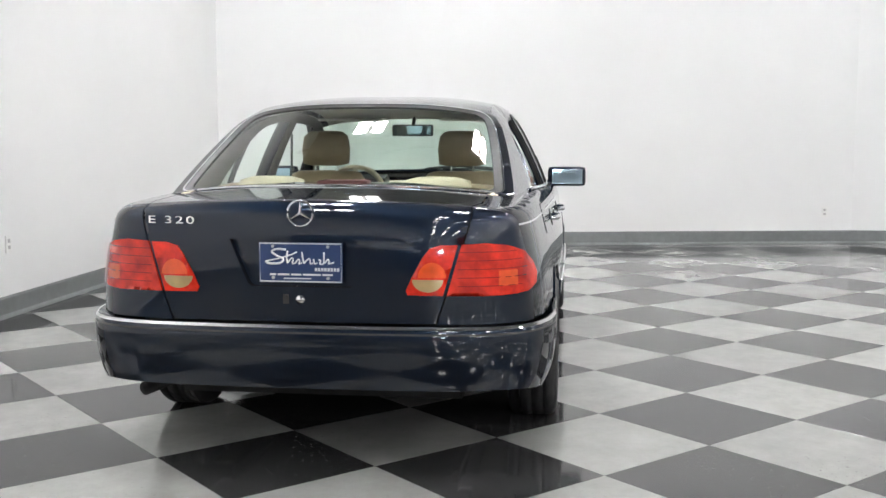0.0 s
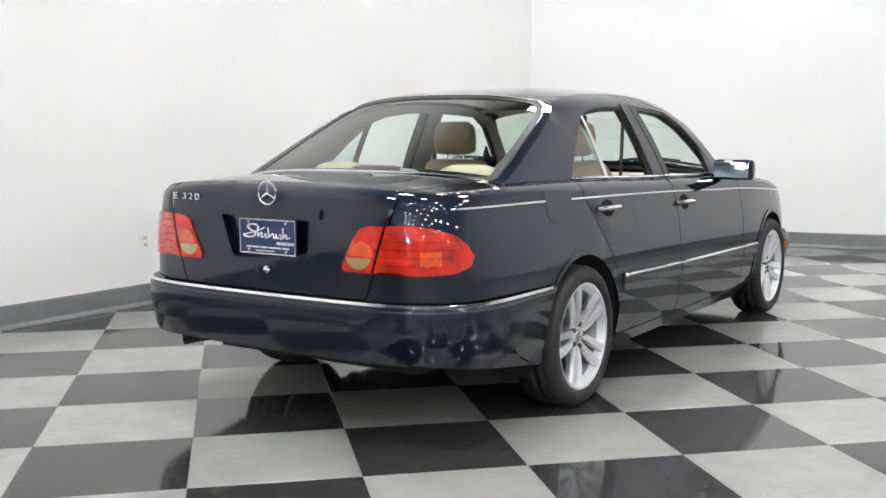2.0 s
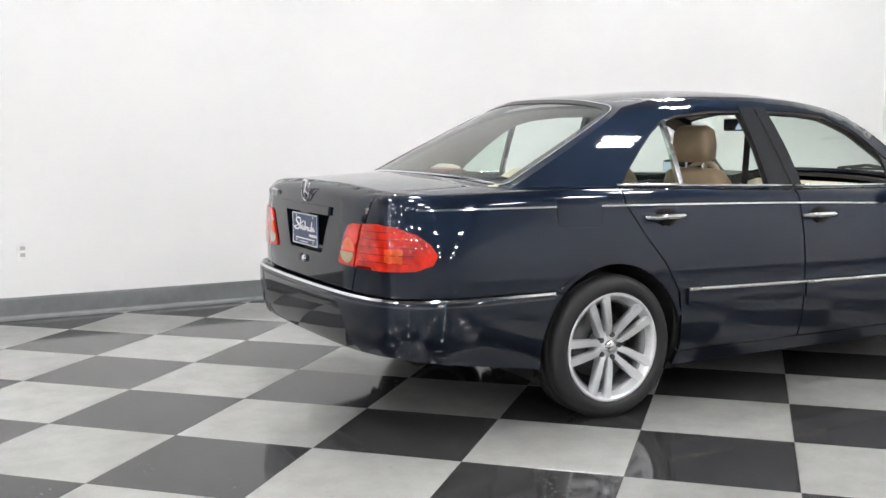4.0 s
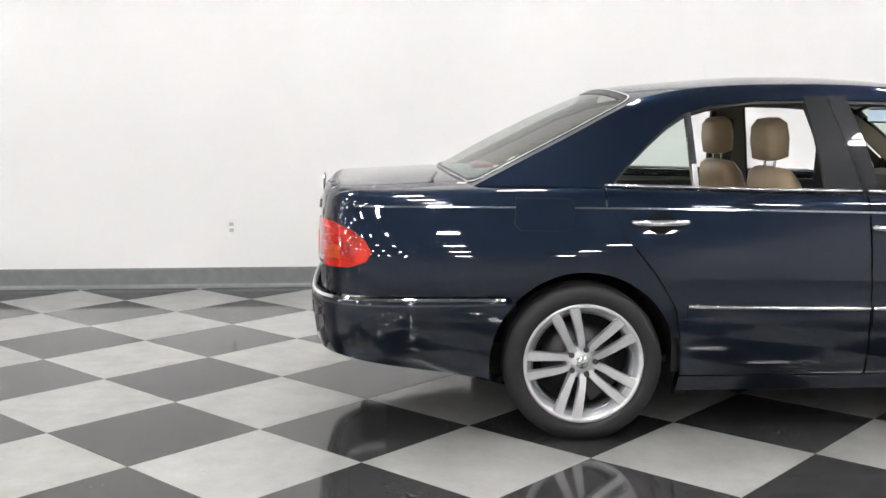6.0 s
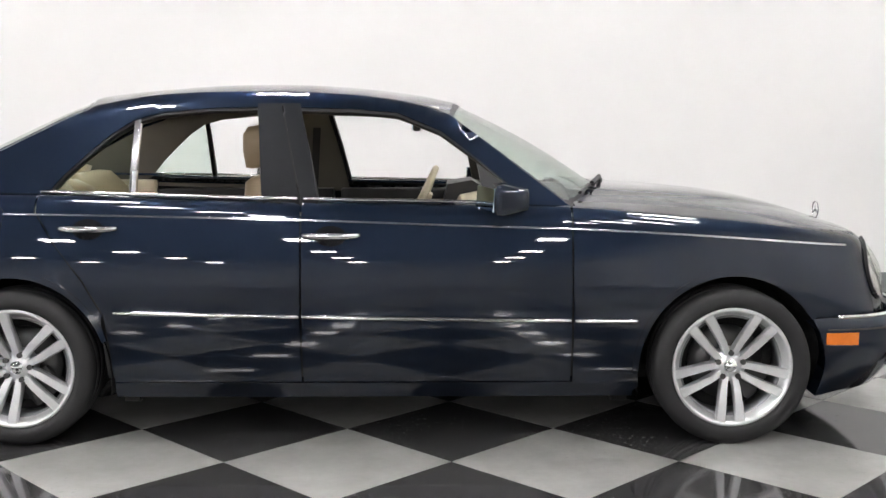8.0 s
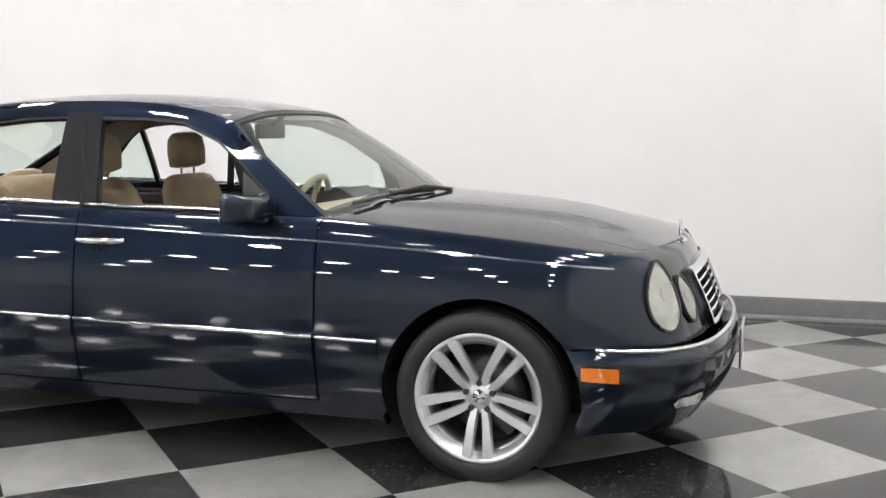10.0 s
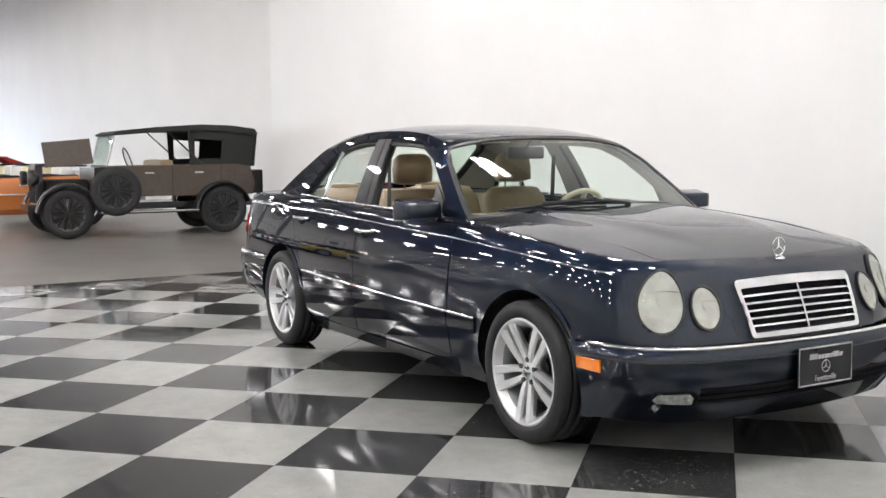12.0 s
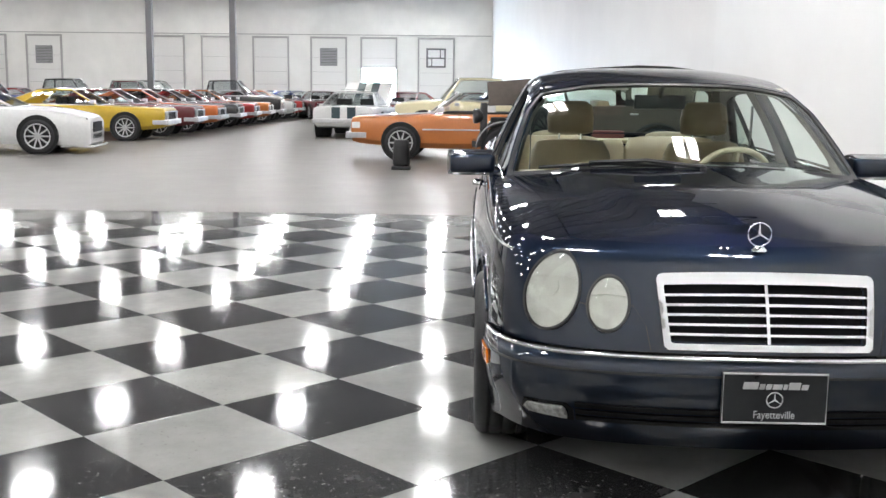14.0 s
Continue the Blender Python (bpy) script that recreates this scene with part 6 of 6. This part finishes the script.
def show_car(m, paint, label, style="muscle", group="cars in the hall", open_top=False, stripes=None, hood_up=False, rim="wheel_chrome", category="car"):
    e = empty("parked_car")
    e.matrix_basis = m
    tagged(e, label, category, group)
    P = "paint_" + paint
    W, r = 0.92, 0.33
    if style == "muscle":
        L0, L1, wb, belt, hood, tail = -2.45, 2.40, 1.40, 0.88, 0.86, 0.90
        body = [(-2.42, 0.42, 0.78, 0.86, 0.70, 0.80, 0.66), (-2.30, 0.30, 0.84, tail, 0.78, 0.90, 0.78), (-1.4, 0.24, 0.88, 0.92, 0.80, W, 0.80), (-0.5, 0.22, 0.86, 0.90, 0.80, W, 0.82), (0.7, 0.22, 0.84, 0.90, 0.80, W, 0.82), (1.6, 0.26, 0.82, hood, 0.80, 0.91, 0.78), (2.15, 0.30, 0.81, 0.85, 0.78, 0.90, 0.79), (2.34, 0.34, 0.78, 0.83, 0.76, 0.89, 0.78), (2.38, 0.37, 0.74, 0.79, 0.74, 0.86, 0.74)]
        cab = [(-1.75, 0.90, -0.90, 1.25), (0.72, 0.88, 0.02, 1.27)]
    elif style == "modern":
        wb = 1.42
        body = [(-2.36, 0.45, 0.85, 0.98, 0.70, 0.84, 0.70), (-2.1, 0.28, 0.92, 1.02, 0.80, 0.93, 0.78), (-1.3, 0.20, 0.95, 1.00, 0.84, 0.95, 0.80), (0.0, 0.18, 0.90, 0.95, 0.84, 0.93, 0.82), (1.1, 0.18, 0.88, 0.94, 0.84, 0.94, 0.80), (1.7, 0.17, 0.84, 0.90, 0.86, 0.95, 0.76), (2.15, 0.15, 0.76, 0.82, 0.85, 0.92, 0.70), (2.36, 0.16, 0.70, 0.76, 0.82, 0.86, 0.66), (2.42, 0.20, 0.64, 0.70, 0.76, 0.80, 0.60)]
        cab = [(-1.7, 0.96, -0.9, 1.32), (0.95, 0.92, 0.05, 1.36)]
        r = 0.35
    else:
        wb = 1.55
        body = [(-2.55, 0.45, 0.95, 1.02, 0.78, 0.90, 0.84), (-1.6, 0.36, 0.98, 1.04, 0.82, 0.96, 0.86), (0.0, 0.34, 1.00, 1.06, 0.82, 0.96, 0.86), (1.0, 0.34, 1.02, 1.10, 0.82, 0.95, 0.84), (1.9, 0.38, 0.98, 1.06, 0.80, 0.94, 0.80), (2.35, 0.45, 0.92, 0.98, 0.76, 0.88, 0.74)]
        cab = [(-0.75, 1.05, -0.62, 1.66), (1.0, 1.08, 0.55, 1.68)] if style == "pickup" else [(-2.3, 1.02, -2.1, 1.72), (1.1, 1.06, 0.5, 1.74)]
        r = 0.37
    b = loft(body, P, "body", e)
    (xb0, zb0, xt0, zt0), (xb1, zb1, xt1, zt1) = cab
    if not open_top:
        greenhouse(e, P, cab, 0.52 if style == "muscle" else 0.62 if style == "modern" else 0.10)
    else:
        part("cockpit", box((-1.35, -0.70, 0.80), (0.60, 0.70, 0.928), 0.02), "under_black", e)
        for x in (-0.15, -1.0):
            part("seat", box((x - 0.28, -0.62, 0.85), (x - 0.05, 0.62, 1.10), 0.07), "paint_white", e, "white vinyl seat")

        def front(u, v):
            w = 1 - u * u
            return Vector((0.78 + 0.14 * w, 0.76 * u, 0.90 + 0.015 * w)).lerp(Vector((0.30 + 0.08 * w, 0.62 * u, 1.27 + 0.03 * w)), v)

        bowed("windscreen", front, "car_glass", e, 0.006).visible_shadow = False
        part("screen_frame", tube([front(u, 0.0) for u in np.linspace(-1, 1, 9)] + [front(u, 1.0) for u in np.linspace(1, -1, 9)], 0.024, 8, True), "wheel_chrome", e, smooth=True)
        part("folded_top", box((-1.62, -0.70, 0.90), (-1.30, 0.70, 1.00), 0.045), "paint_white", e, "folded white top")
        for s in (-1, 1):
            part("side_trim", box((-2.2, s * 0.925 - 0.012, 0.575), (0.98, s * 0.925 + 0.012, 0.60), 0.006), "wheel_chrome", e)
            part("corner_lamp", box((2.20, s * 0.885 - 0.02, 0.60), (2.36, s * 0.885 + 0.02, 0.72), 0.012), "lamp_clear", e)
    for x in (wb, -wb):
        for s in (-1, 1):
            part("arch", cyl((x, s * 0.60, r + 0.02), (x, s * 0.965, r + 0.02), r + 0.055, seg=24), "under_black", e)
            road_wheel(e, x, s * 0.87, r, 0.22, rim)
    xf, zf = body[-1][0], body[-1][2]
    gw = 0.80 if style == "muscle" else 0.50
    part("grille", box((xf - 0.03, -gw, zf - 0.22), (xf + 0.014, gw, zf - 0.015), 0.01), "grille_black", e)
    if style != "modern":
        part("grille_frame", tube([(xf + 0.014, y, z) for y, z in ((-gw, zf - 0.22), (gw, zf - 0.22), (gw, zf - 0.015), (-gw, zf - 0.015))], 0.014, 6, True), "wheel_chrome", e)
        for z in (0.06, 0.10, 0.14, 0.18):
            part("grille_bar", box((xf + 0.010, -gw + 0.02, zf - z - 0.006), (xf + 0.020, gw - 0.02, zf - z + 0.006)), "joist_steel", e)
    for s in (-1, 1):
        if style == "modern":
            part("headlamp", box((xf - 0.22, s * 0.66 - 0.17, zf + 0.0), (xf - 0.05, s * 0.66 + 0.13, zf + 0.07), 0.02), "cabin_glass", e)
        else:
            part("headlamp", cyl((xf - 0.03, s * 0.62, zf - 0.10), (xf + 0.03, s * 0.62, zf - 0.10), 0.085, seg=18), "lamp_clear", e)
            part("lamp_bezel", tube([(xf + 0.03, s * 0.62 + 0.09 * math.cos(k * math.tau / 16), zf - 0.10 + 0.09 * math.sin(k * math.tau / 16)) for k in range(16)], 0.014, 5, True), "wheel_chrome", e, smooth=True)
        part("door_mirror", box((0.55, s * 0.95 - 0.07, 0.93), (0.68, s * 0.95 + 0.07, 1.02), 0.02), P if style == "modern" else "wheel_chrome", e)
        part("door_handle", box((-0.45, s * 0.935 - 0.008, 0.74), (-0.30, s * 0.935 + 0.008, 0.77), 0.004), "wheel_chrome", e)
        part("turn_lamp", box((xf - 0.06, s * 0.60 - 0.1, 0.45), (xf + 0.0, s * 0.60 + 0.1, 0.50), 0.01), "lamp_amber", e)
    if style != "modern":
        part("front_bumper", box((xf - 0.04, -0.88, 0.40), (xf + 0.11, 0.88, 0.53), 0.03), "wheel_chrome", e)
        for s in (-1, 1):
            part("bumper_end", box((xf - 0.30, s * 0.885 - 0.025, 0.41), (xf + 0.06, s * 0.885 + 0.025, 0.52), 0.015), "wheel_chrome", e)
        part("rear_bumper", box((body[0][0] - 0.12, -0.88, 0.42), (body[0][0] + 0.03, 0.88, 0.54), 0.03), "wheel_chrome", e)
    else:
        part("splitter", box((xf - 0.6, -0.80, 0.12), (xf + 0.06, 0.80, 0.16), 0.015), P, e)
        part("lower_intake", box((xf - 0.06, -0.55, 0.26), (xf + 0.0, 0.55, 0.40), 0.02), "grille_black", e)
    if style == "pickup":
        part("bed", box((-2.45, -0.74, 1.00), (-0.85, 0.74, 1.065)), "under_black", e)
    if stripes:
        for s in (-0.22, 0.22):
            part("stripe", prism([(-2.425, 0.55), (-2.43, 0.86), (-2.31, 0.917), (-1.78, 0.934), (-1.78, 0.91), (-2.30, 0.89), (-2.40, 0.84), (-2.40, 0.55)], 1, s - 0.12, s + 0.12), "paint_" + stripes, e)
            part("stripe", prism([(-1.0, 1.355), (-1.0, 1.364), (0.06, 1.364), (0.06, 1.355)], 1, s - 0.12, s + 0.12), "paint_" + stripes, e)
            part("stripe", prism([(0.80, 0.906), (1.6, 0.872), (2.15, 0.834), (2.36, 0.785), (2.36, 0.775), (0.80, 0.89)], 1, s - 0.12, s + 0.12), "paint_" + stripes, e)
    if hood_up:
        hp = part("hood_panel", box((0.0, -0.74, -0.015), (1.45, 0.74, 0.015), 0.01), P, e, "hood standing open")
        hp.matrix_basis = pose(0.85, 0, 0.92, 0, -27, 0)
        for s in (-0.22, 0.22):
            sp = part("hood_stripe", box((0.01, s - 0.12, 0.0155), (1.44, s + 0.12, 0.021)), "paint_" + (stripes or "black"), hp)
        part("engine_bay", box((0.95, -0.62, 0.78), (2.1, 0.62, 0.885)), "under_black", e)
    return e


ROW = [("white", "modern", "white modern coupe with silver mesh wheels"), ("yellow", "muscle", "yellow muscle car with a black grille"), ("maroon", "muscle", "dark maroon muscle car with chrome bumpers"), ("orange", "muscle", "orange-red muscle car with chrome bumper"), ("black", "muscle", "black muscle car with chrome bumper"), ("red", "muscle", "bright red classic coupe in a row"), ("copper", "muscle", "orange classic coupe in a row"), ("black", "pickup", "black pickup standing in the row"), ("white", "muscle", "white classic coupe in a row"), ("red", "muscle", "red classic car in a row"), ("copper", "muscle", "copper orange classic car in a row"), ("blue", "muscle", "blue classic car in a row")]
for k, (c, st, lab) in enumerate(ROW):
    show_car(pose((-16.0, -21.9)[k] if k < 2 else -22.1 - 2.75 * (k - 1), -11.1 if k else -11.05, 0, 0, 0, 95 if k else 100), c, lab, st, "cars in the front row")
BACK = [("navy", "wagon", "dark blue wagon behind the front row"), ("silver", "muscle", "silver grey classic behind the front row"), ("blue", "wagon", "blue utility wagon behind the front row"), ("red", "muscle", "red classic behind the front row"), ("black", "pickup", "black pickup behind the front row"), ("grey", "muscle", "grey classic behind the front row"), ("maroon", "pickup", "maroon pickup behind the front row"), ("black", "wagon", "black utility wagon behind the front row")]
for k, (c, st, lab) in enumerate(BACK):
    show_car(pose(-22.0 - 4.2 * k, -18.0, 0, 0, 0, 92), c, lab, st, "cars in the back row")
END = [("blue", "muscle", -48.0, -9.6, 60, "blue classic at the end of the aisle"), ("maroon", "muscle", -45.0, -7.9, 20, "maroon classic at the end of the aisle"), ("silver", "muscle", -49.0, -6.6, 30, "silver classic at the end of the aisle"), ("red", "muscle", -33.0, -3.3, -20, "red classic coupe beside the aisle"), ("maroon", "muscle", -36.5, -1.0, -80, "maroon classic beside the wall"), ("blue", "muscle", -32.0, -0.2, -85, "blue classic beside the wall"), ("red", "muscle", -28.6, 0.2, -88, "red classic beside the wall"), ("cream", "pickup", -25.0, -0.6, -90, "cream yellow old pickup beside the wall")]
for c, st, x, y, a, lab in END:
    show_car(pose(x, y, 0, 0, 0, a), c, lab, st, "cars beside the aisle", category="pickup" if st == "pickup" else "car")
show_car(pose(-26.2, -4.2, 0, 0, 0, 176), "white", "white classic coupe with dark stripes and raised hood", "muscle", "cars beside the aisle", stripes="teal", hood_up=True)
show_car(pose(-15.75, -0.75, 0, 0, 0, -92), "copper", "orange open-top convertible with chrome bumpers", "muscle", "cars beside the aisle", open_top=True)

# the old touring car
old = empty("touring_car", pose(-12.2, 0.95, 0, 0, 0, -91))
tagged(old, "brown open touring car with black canvas top and raised hood", "vintage car", "cars beside the aisle")
tub = [(-1.75, 0.62), (-1.80, 0.80), (-1.72, 1.08), (-1.5, 1.12), (0.55, 1.10), (0.60, 1.12), (0.62, 0.62)]
part("body_tub", prism(tub, 1, -0.68, 0.68), "coach_brown", old)
part("scuttle", prism([(0.60, 0.60), (0.60, 1.10), (0.78, 1.08), (0.80, 0.60)], 1, -0.62, 0.62), "fender_black", old)
part("engine", box((0.82, -0.30, 0.55), (1.45, 0.30, 0.90), 0.05), "under_black", old)
part("frame_rail", box((-1.9, -0.45, 0.42), (1.75, 0.45, 0.52)), "fender_black", old)
part("radiator", box((1.50, -0.36, 0.50), (1.62, 0.36, 1.14), 0.04), "fender_black", old)
part("radiator_core", box((1.60, -0.31, 0.55), (1.626, 0.31, 1.06)), "grille_black", old)
flap = part("hood_flap", box((0.0, -0.012, -0.40), (0.72, 0.012, 0.0), 0.006), "coach_brown", old, "raised side panel of the hood")
flap.matrix_basis = pose(0.80, 0.40, 1.54, 14, 5, 0)
part("hood_top", box((0.80, -0.12, 1.10), (1.52, 0.12, 1.13), 0.01), "fender_black", old)
for s in (-1, 1):
    for cx, a0, a1 in ((1.22, 5, 175), (-1.22, 0, 165)):
        bm = bmesh.new()
        n = 16
        for k in range(n):
            q = []
            for kk in (k, k + 1):
                g = radians(a0 + (a1 - a0) * kk / n)
                q.append([(cx + rr * math.cos(g), s * y, 0.38 + rr * math.sin(g)) for rr, y in ((0.46, 0.86), (0.48, 0.74), (0.46, 0.60), (0.44, 0.60), (0.455, 0.74), (0.44, 0.86))])
            for i in range(6):
                bm.faces.new([bm.verts.new(c) for c in (q[0][i], q[0][(i + 1) % 6], q[1][(i + 1) % 6], q[1][i])])
        bmesh.ops.remove_doubles(bm, verts=bm.verts[:], dist=1e-5)
        bmesh.ops.recalc_face_normals(bm, faces=bm.faces[:])
        part("mudguard", bm, "fender_black", old, smooth=True)
        road_wheel(old, cx, s * 0.74, 0.385, 0.13, "fender_black", 14)
    part("running_board", box((-0.78, s * 0.73 - 0.13, 0.36), (0.75, s * 0.73 + 0.13, 0.40), 0.01), "fender_black", old)
    part("board_edge", box((-0.78, s * 0.865, 0.385), (0.75, s * 0.875, 0.405)), "wheel_chrome", old)
    part("headlamp", lathe([(0.0005, 0.10), (0.07, 0.08), (0.115, 0.0), (0.118, -0.06), (0.10, -0.075), (0.0005, -0.085)], 20), "fender_black", old, smooth=True).matrix_basis = pose(1.66, s * 0.42, 0.92, 0, 0, 90)
    for x in (-0.05, -0.85):
        part("door_handle", box((x - 0.07, s * 0.70 - 0.01, 0.98), (x + 0.07, s * 0.70 + 0.01, 1.005), 0.006), "wheel_chrome", old)
    for x in (0.45, -0.42, -1.22):
        part("door_seam", box((x - 0.004, s * 0.6805, 0.60), (x + 0.004, s * 0.6825, 1.09)), "under_black", old)
    bm = bmesh.new()
    for q in ([(-1.74, 1.08), (-1.83, 1.64), (-1.28, 1.68), (-1.22, 1.08)], [(-0.80, 1.08), (-0.80, 1.66), (-0.69, 1.66), (-0.72, 1.08)], [(-1.25, 1.08), (-1.25, 1.22), (-0.76, 1.20), (-0.76, 1.08)], [(-1.30, 1.50), (-1.30, 1.68), (-0.74, 1.67), (-0.74, 1.54)]):
        add_prism(bm, q, 1, s * 0.64, s * 0.655)
    part("quarter_curtain", bm, "canvas_black", old)
    part("top_iron", cyl((-0.95, s * 0.66, 1.10), (-0.35, s * 0.66, 1.66), 0.012, seg=6), "fender_black", old)
    part("screen_post", cyl((0.60, s * 0.60, 1.08), (0.45, s * 0.60, 1.62), 0.018, seg=8), "wheel_chrome", old)
e = road_wheel(old, 0.52, 0.86, 0.385, 0.13, "fender_black", 14)
e.matrix_basis = pose(0.52, 0.88, 0.72, 0, 0, 180)
ob = part("windscreen", prism([(0.60, 1.08), (0.45, 1.62), (0.445, 1.62), (0.595, 1.08)], 1, -0.58, 0.58), "window_glass", old)
bm = bmesh.new()
top = [(0.50, 1.615), (0.40, 1.66), (-0.2, 1.72), (-0.9, 1.765), (-1.4, 1.75), (-1.80, 1.70), (-1.86, 1.62), (-1.80, 1.60), (-1.3, 1.66), (-0.4, 1.655), (0.48, 1.585)]
part("canvas_top", add_prism(bm, top, 1, -0.70, 0.70), "canvas_black", old, "black canvas folding top")
part("rear_curtain", prism([(-1.86, 1.64), (-1.80, 1.08), (-1.78, 1.08), (-1.83, 1.64)], 1, -0.66, 0.66), "canvas_black", old)
for x in (-0.25, -1.25):
    part("seat", box((x - 0.22, -0.60, 0.75), (x + 0.0, 0.60, 1.20), 0.07), "tan_leather", old)
part("luggage_trunk", box((-2.02, -0.45, 0.62), (-1.82, 0.45, 1.02), 0.03), "fender_black", old)
part("steering_wheel", tube([(0.20 + 0.06 * math.sin(k * math.tau / 20), 0.32 + 0.2 * math.cos(k * math.tau / 20), 1.20 + 0.19 * math.sin(k * math.tau / 20)) for k in range(20)], 0.012, 6, True), "fender_black", old)

# black floor stand by the orange car
st = empty("floor_stand", pose(-12.3, -2.0, 0))
tagged(st, "small black plastic floor stand beside the orange car", "stand")
part("base", box((-0.16, -0.16, 0), (0.16, 0.16, 0.06), 0.015), "black_trim", st)
part("drum", lathe([(0.13, 0.06), (0.15, 0.10), (0.14, 0.42), (0.12, 0.50), (0.0005, 0.52)], 20), "black_trim", st).matrix_basis = pose(0, 0, 0, 90, 0, 0)

# ---- floor ----
tagged(part("floor", box((WEST - 0.3, SOUTH - 0.3, -0.25), (EAST_S + 0.3, NORTH + 0.4, -0.0045)), "concrete"), "polished brown-grey concrete floor of the hall", "floor", kind="structure")
TILE, TILE_WEST, TILE_SOUTH = 0.6096, -5.7, -9.0
chequer = empty("tile_floor")
tagged(chequer, "waxed black and grey chequered tile floor", "tile floor", kind="structure")


def clipped(poly):
    def cut(pts, f):
        out = []
        for i, p in enumerate(pts):
            q = pts[(i + 1) % len(pts)]
            a, b = f(p), f(q)
            if a >= 0:
                out.append(p)
            if a * b < 0:
                t = a / (a - b)
                out.append((p[0] + t * (q[0] - p[0]), p[1] + t * (q[1] - p[1])))
        return out
    tests = (lambda p: p[0] - TILE_WEST, lambda p: p[1] - TILE_SOUTH, lambda p: NORTH + 0.01 - p[1], lambda p: EAST_S + 0.02 - p[0] - max(0.0, p[1] - EAST_BEND) * (EAST_S - EAST_N) / (NORTH - EAST_BEND))
    for f in tests:
        poly = cut(poly, f)
        if len(poly) < 3:
            return []
    return poly


def slab(poly):
    bm = bmesh.new()
    c = Vector((sum(p[0] for p in poly) / len(poly), sum(p[1] for p in poly) / len(poly), 0))
    rows = []
    for shrink, z in ((0.0008, -0.004), (0.0008, -0.0006), (0.0022, 0.0)):
        rows.append([bm.verts.new((p[0] + (c.x - p[0]) * shrink * 3, p[1] + (c.y - p[1]) * shrink * 3, z)) for p in poly])
    n = len(poly)
    for a, b in zip(rows, rows[1:]):
        for i in range(n):
            bm.faces.new((a[i], a[(i + 1) % n], b[(i + 1) % n], b[i]))
    bm.faces.new(rows[-1])
    return bm


K = TILE / math.sqrt(2)


def grid_point(u, v):
    return ((u + v) * K - 2.2, (v - u) * K - 1.0)


cells = []
for u in range(-30, 40):
    for v in range(-30, 40):
        cx, cy = grid_point(u + 0.5, v + 0.5)
        if TILE_WEST - 0.5 < cx < EAST_S + 0.5 and TILE_SOUTH - 0.5 < cy < NORTH + 0.5:
            cells.append((math.hypot(cx, (cy + 1.0) * 1.2), u, v, cx, cy))
cells.sort()
shared = {}
far = {0: bmesh.new(), 1: bmesh.new()}
count = 0
for _, u, v, cx, cy in cells:
    corners = [grid_point(u + a, v + b) for a, b in ((0, 0), (1, 0), (1, 1), (0, 1))]
    cut = clipped(corners)
    if not cut:
        continue
    whole = all(abs(p[0] - q[0]) + abs(p[1] - q[1]) < 1e-6 for p, q in zip(cut, corners)) and len(cut) == 4
    dark = (u + v) % 2
    mat = "tile_dark" if dark else "tile_light"
    if count < 300:
        count += 1
        if whole:
            if dark not in shared:
                o = part("tile", slab([(p[0] - cx, p[1] - cy) for p in corners]), mat, chequer)
                shared[dark] = o.data
            else:
                o = new("tile", shared[dark])
                o.parent = chequer
            o.location = (cx, cy, 0)
        else:
            part("tile", slab(cut), mat, chequer)
    else:
        b = slab(cut)
        me = bpy.data.meshes.new("tmp")
        b.to_mesh(me)
        b.free()
        far[dark].from_mesh(me)
        bpy.data.meshes.remove(me)
for dark, b in far.items():
    tagged(part("outer_tiles", b, "tile_dark" if dark else "tile_light", chequer), kind="stuff")
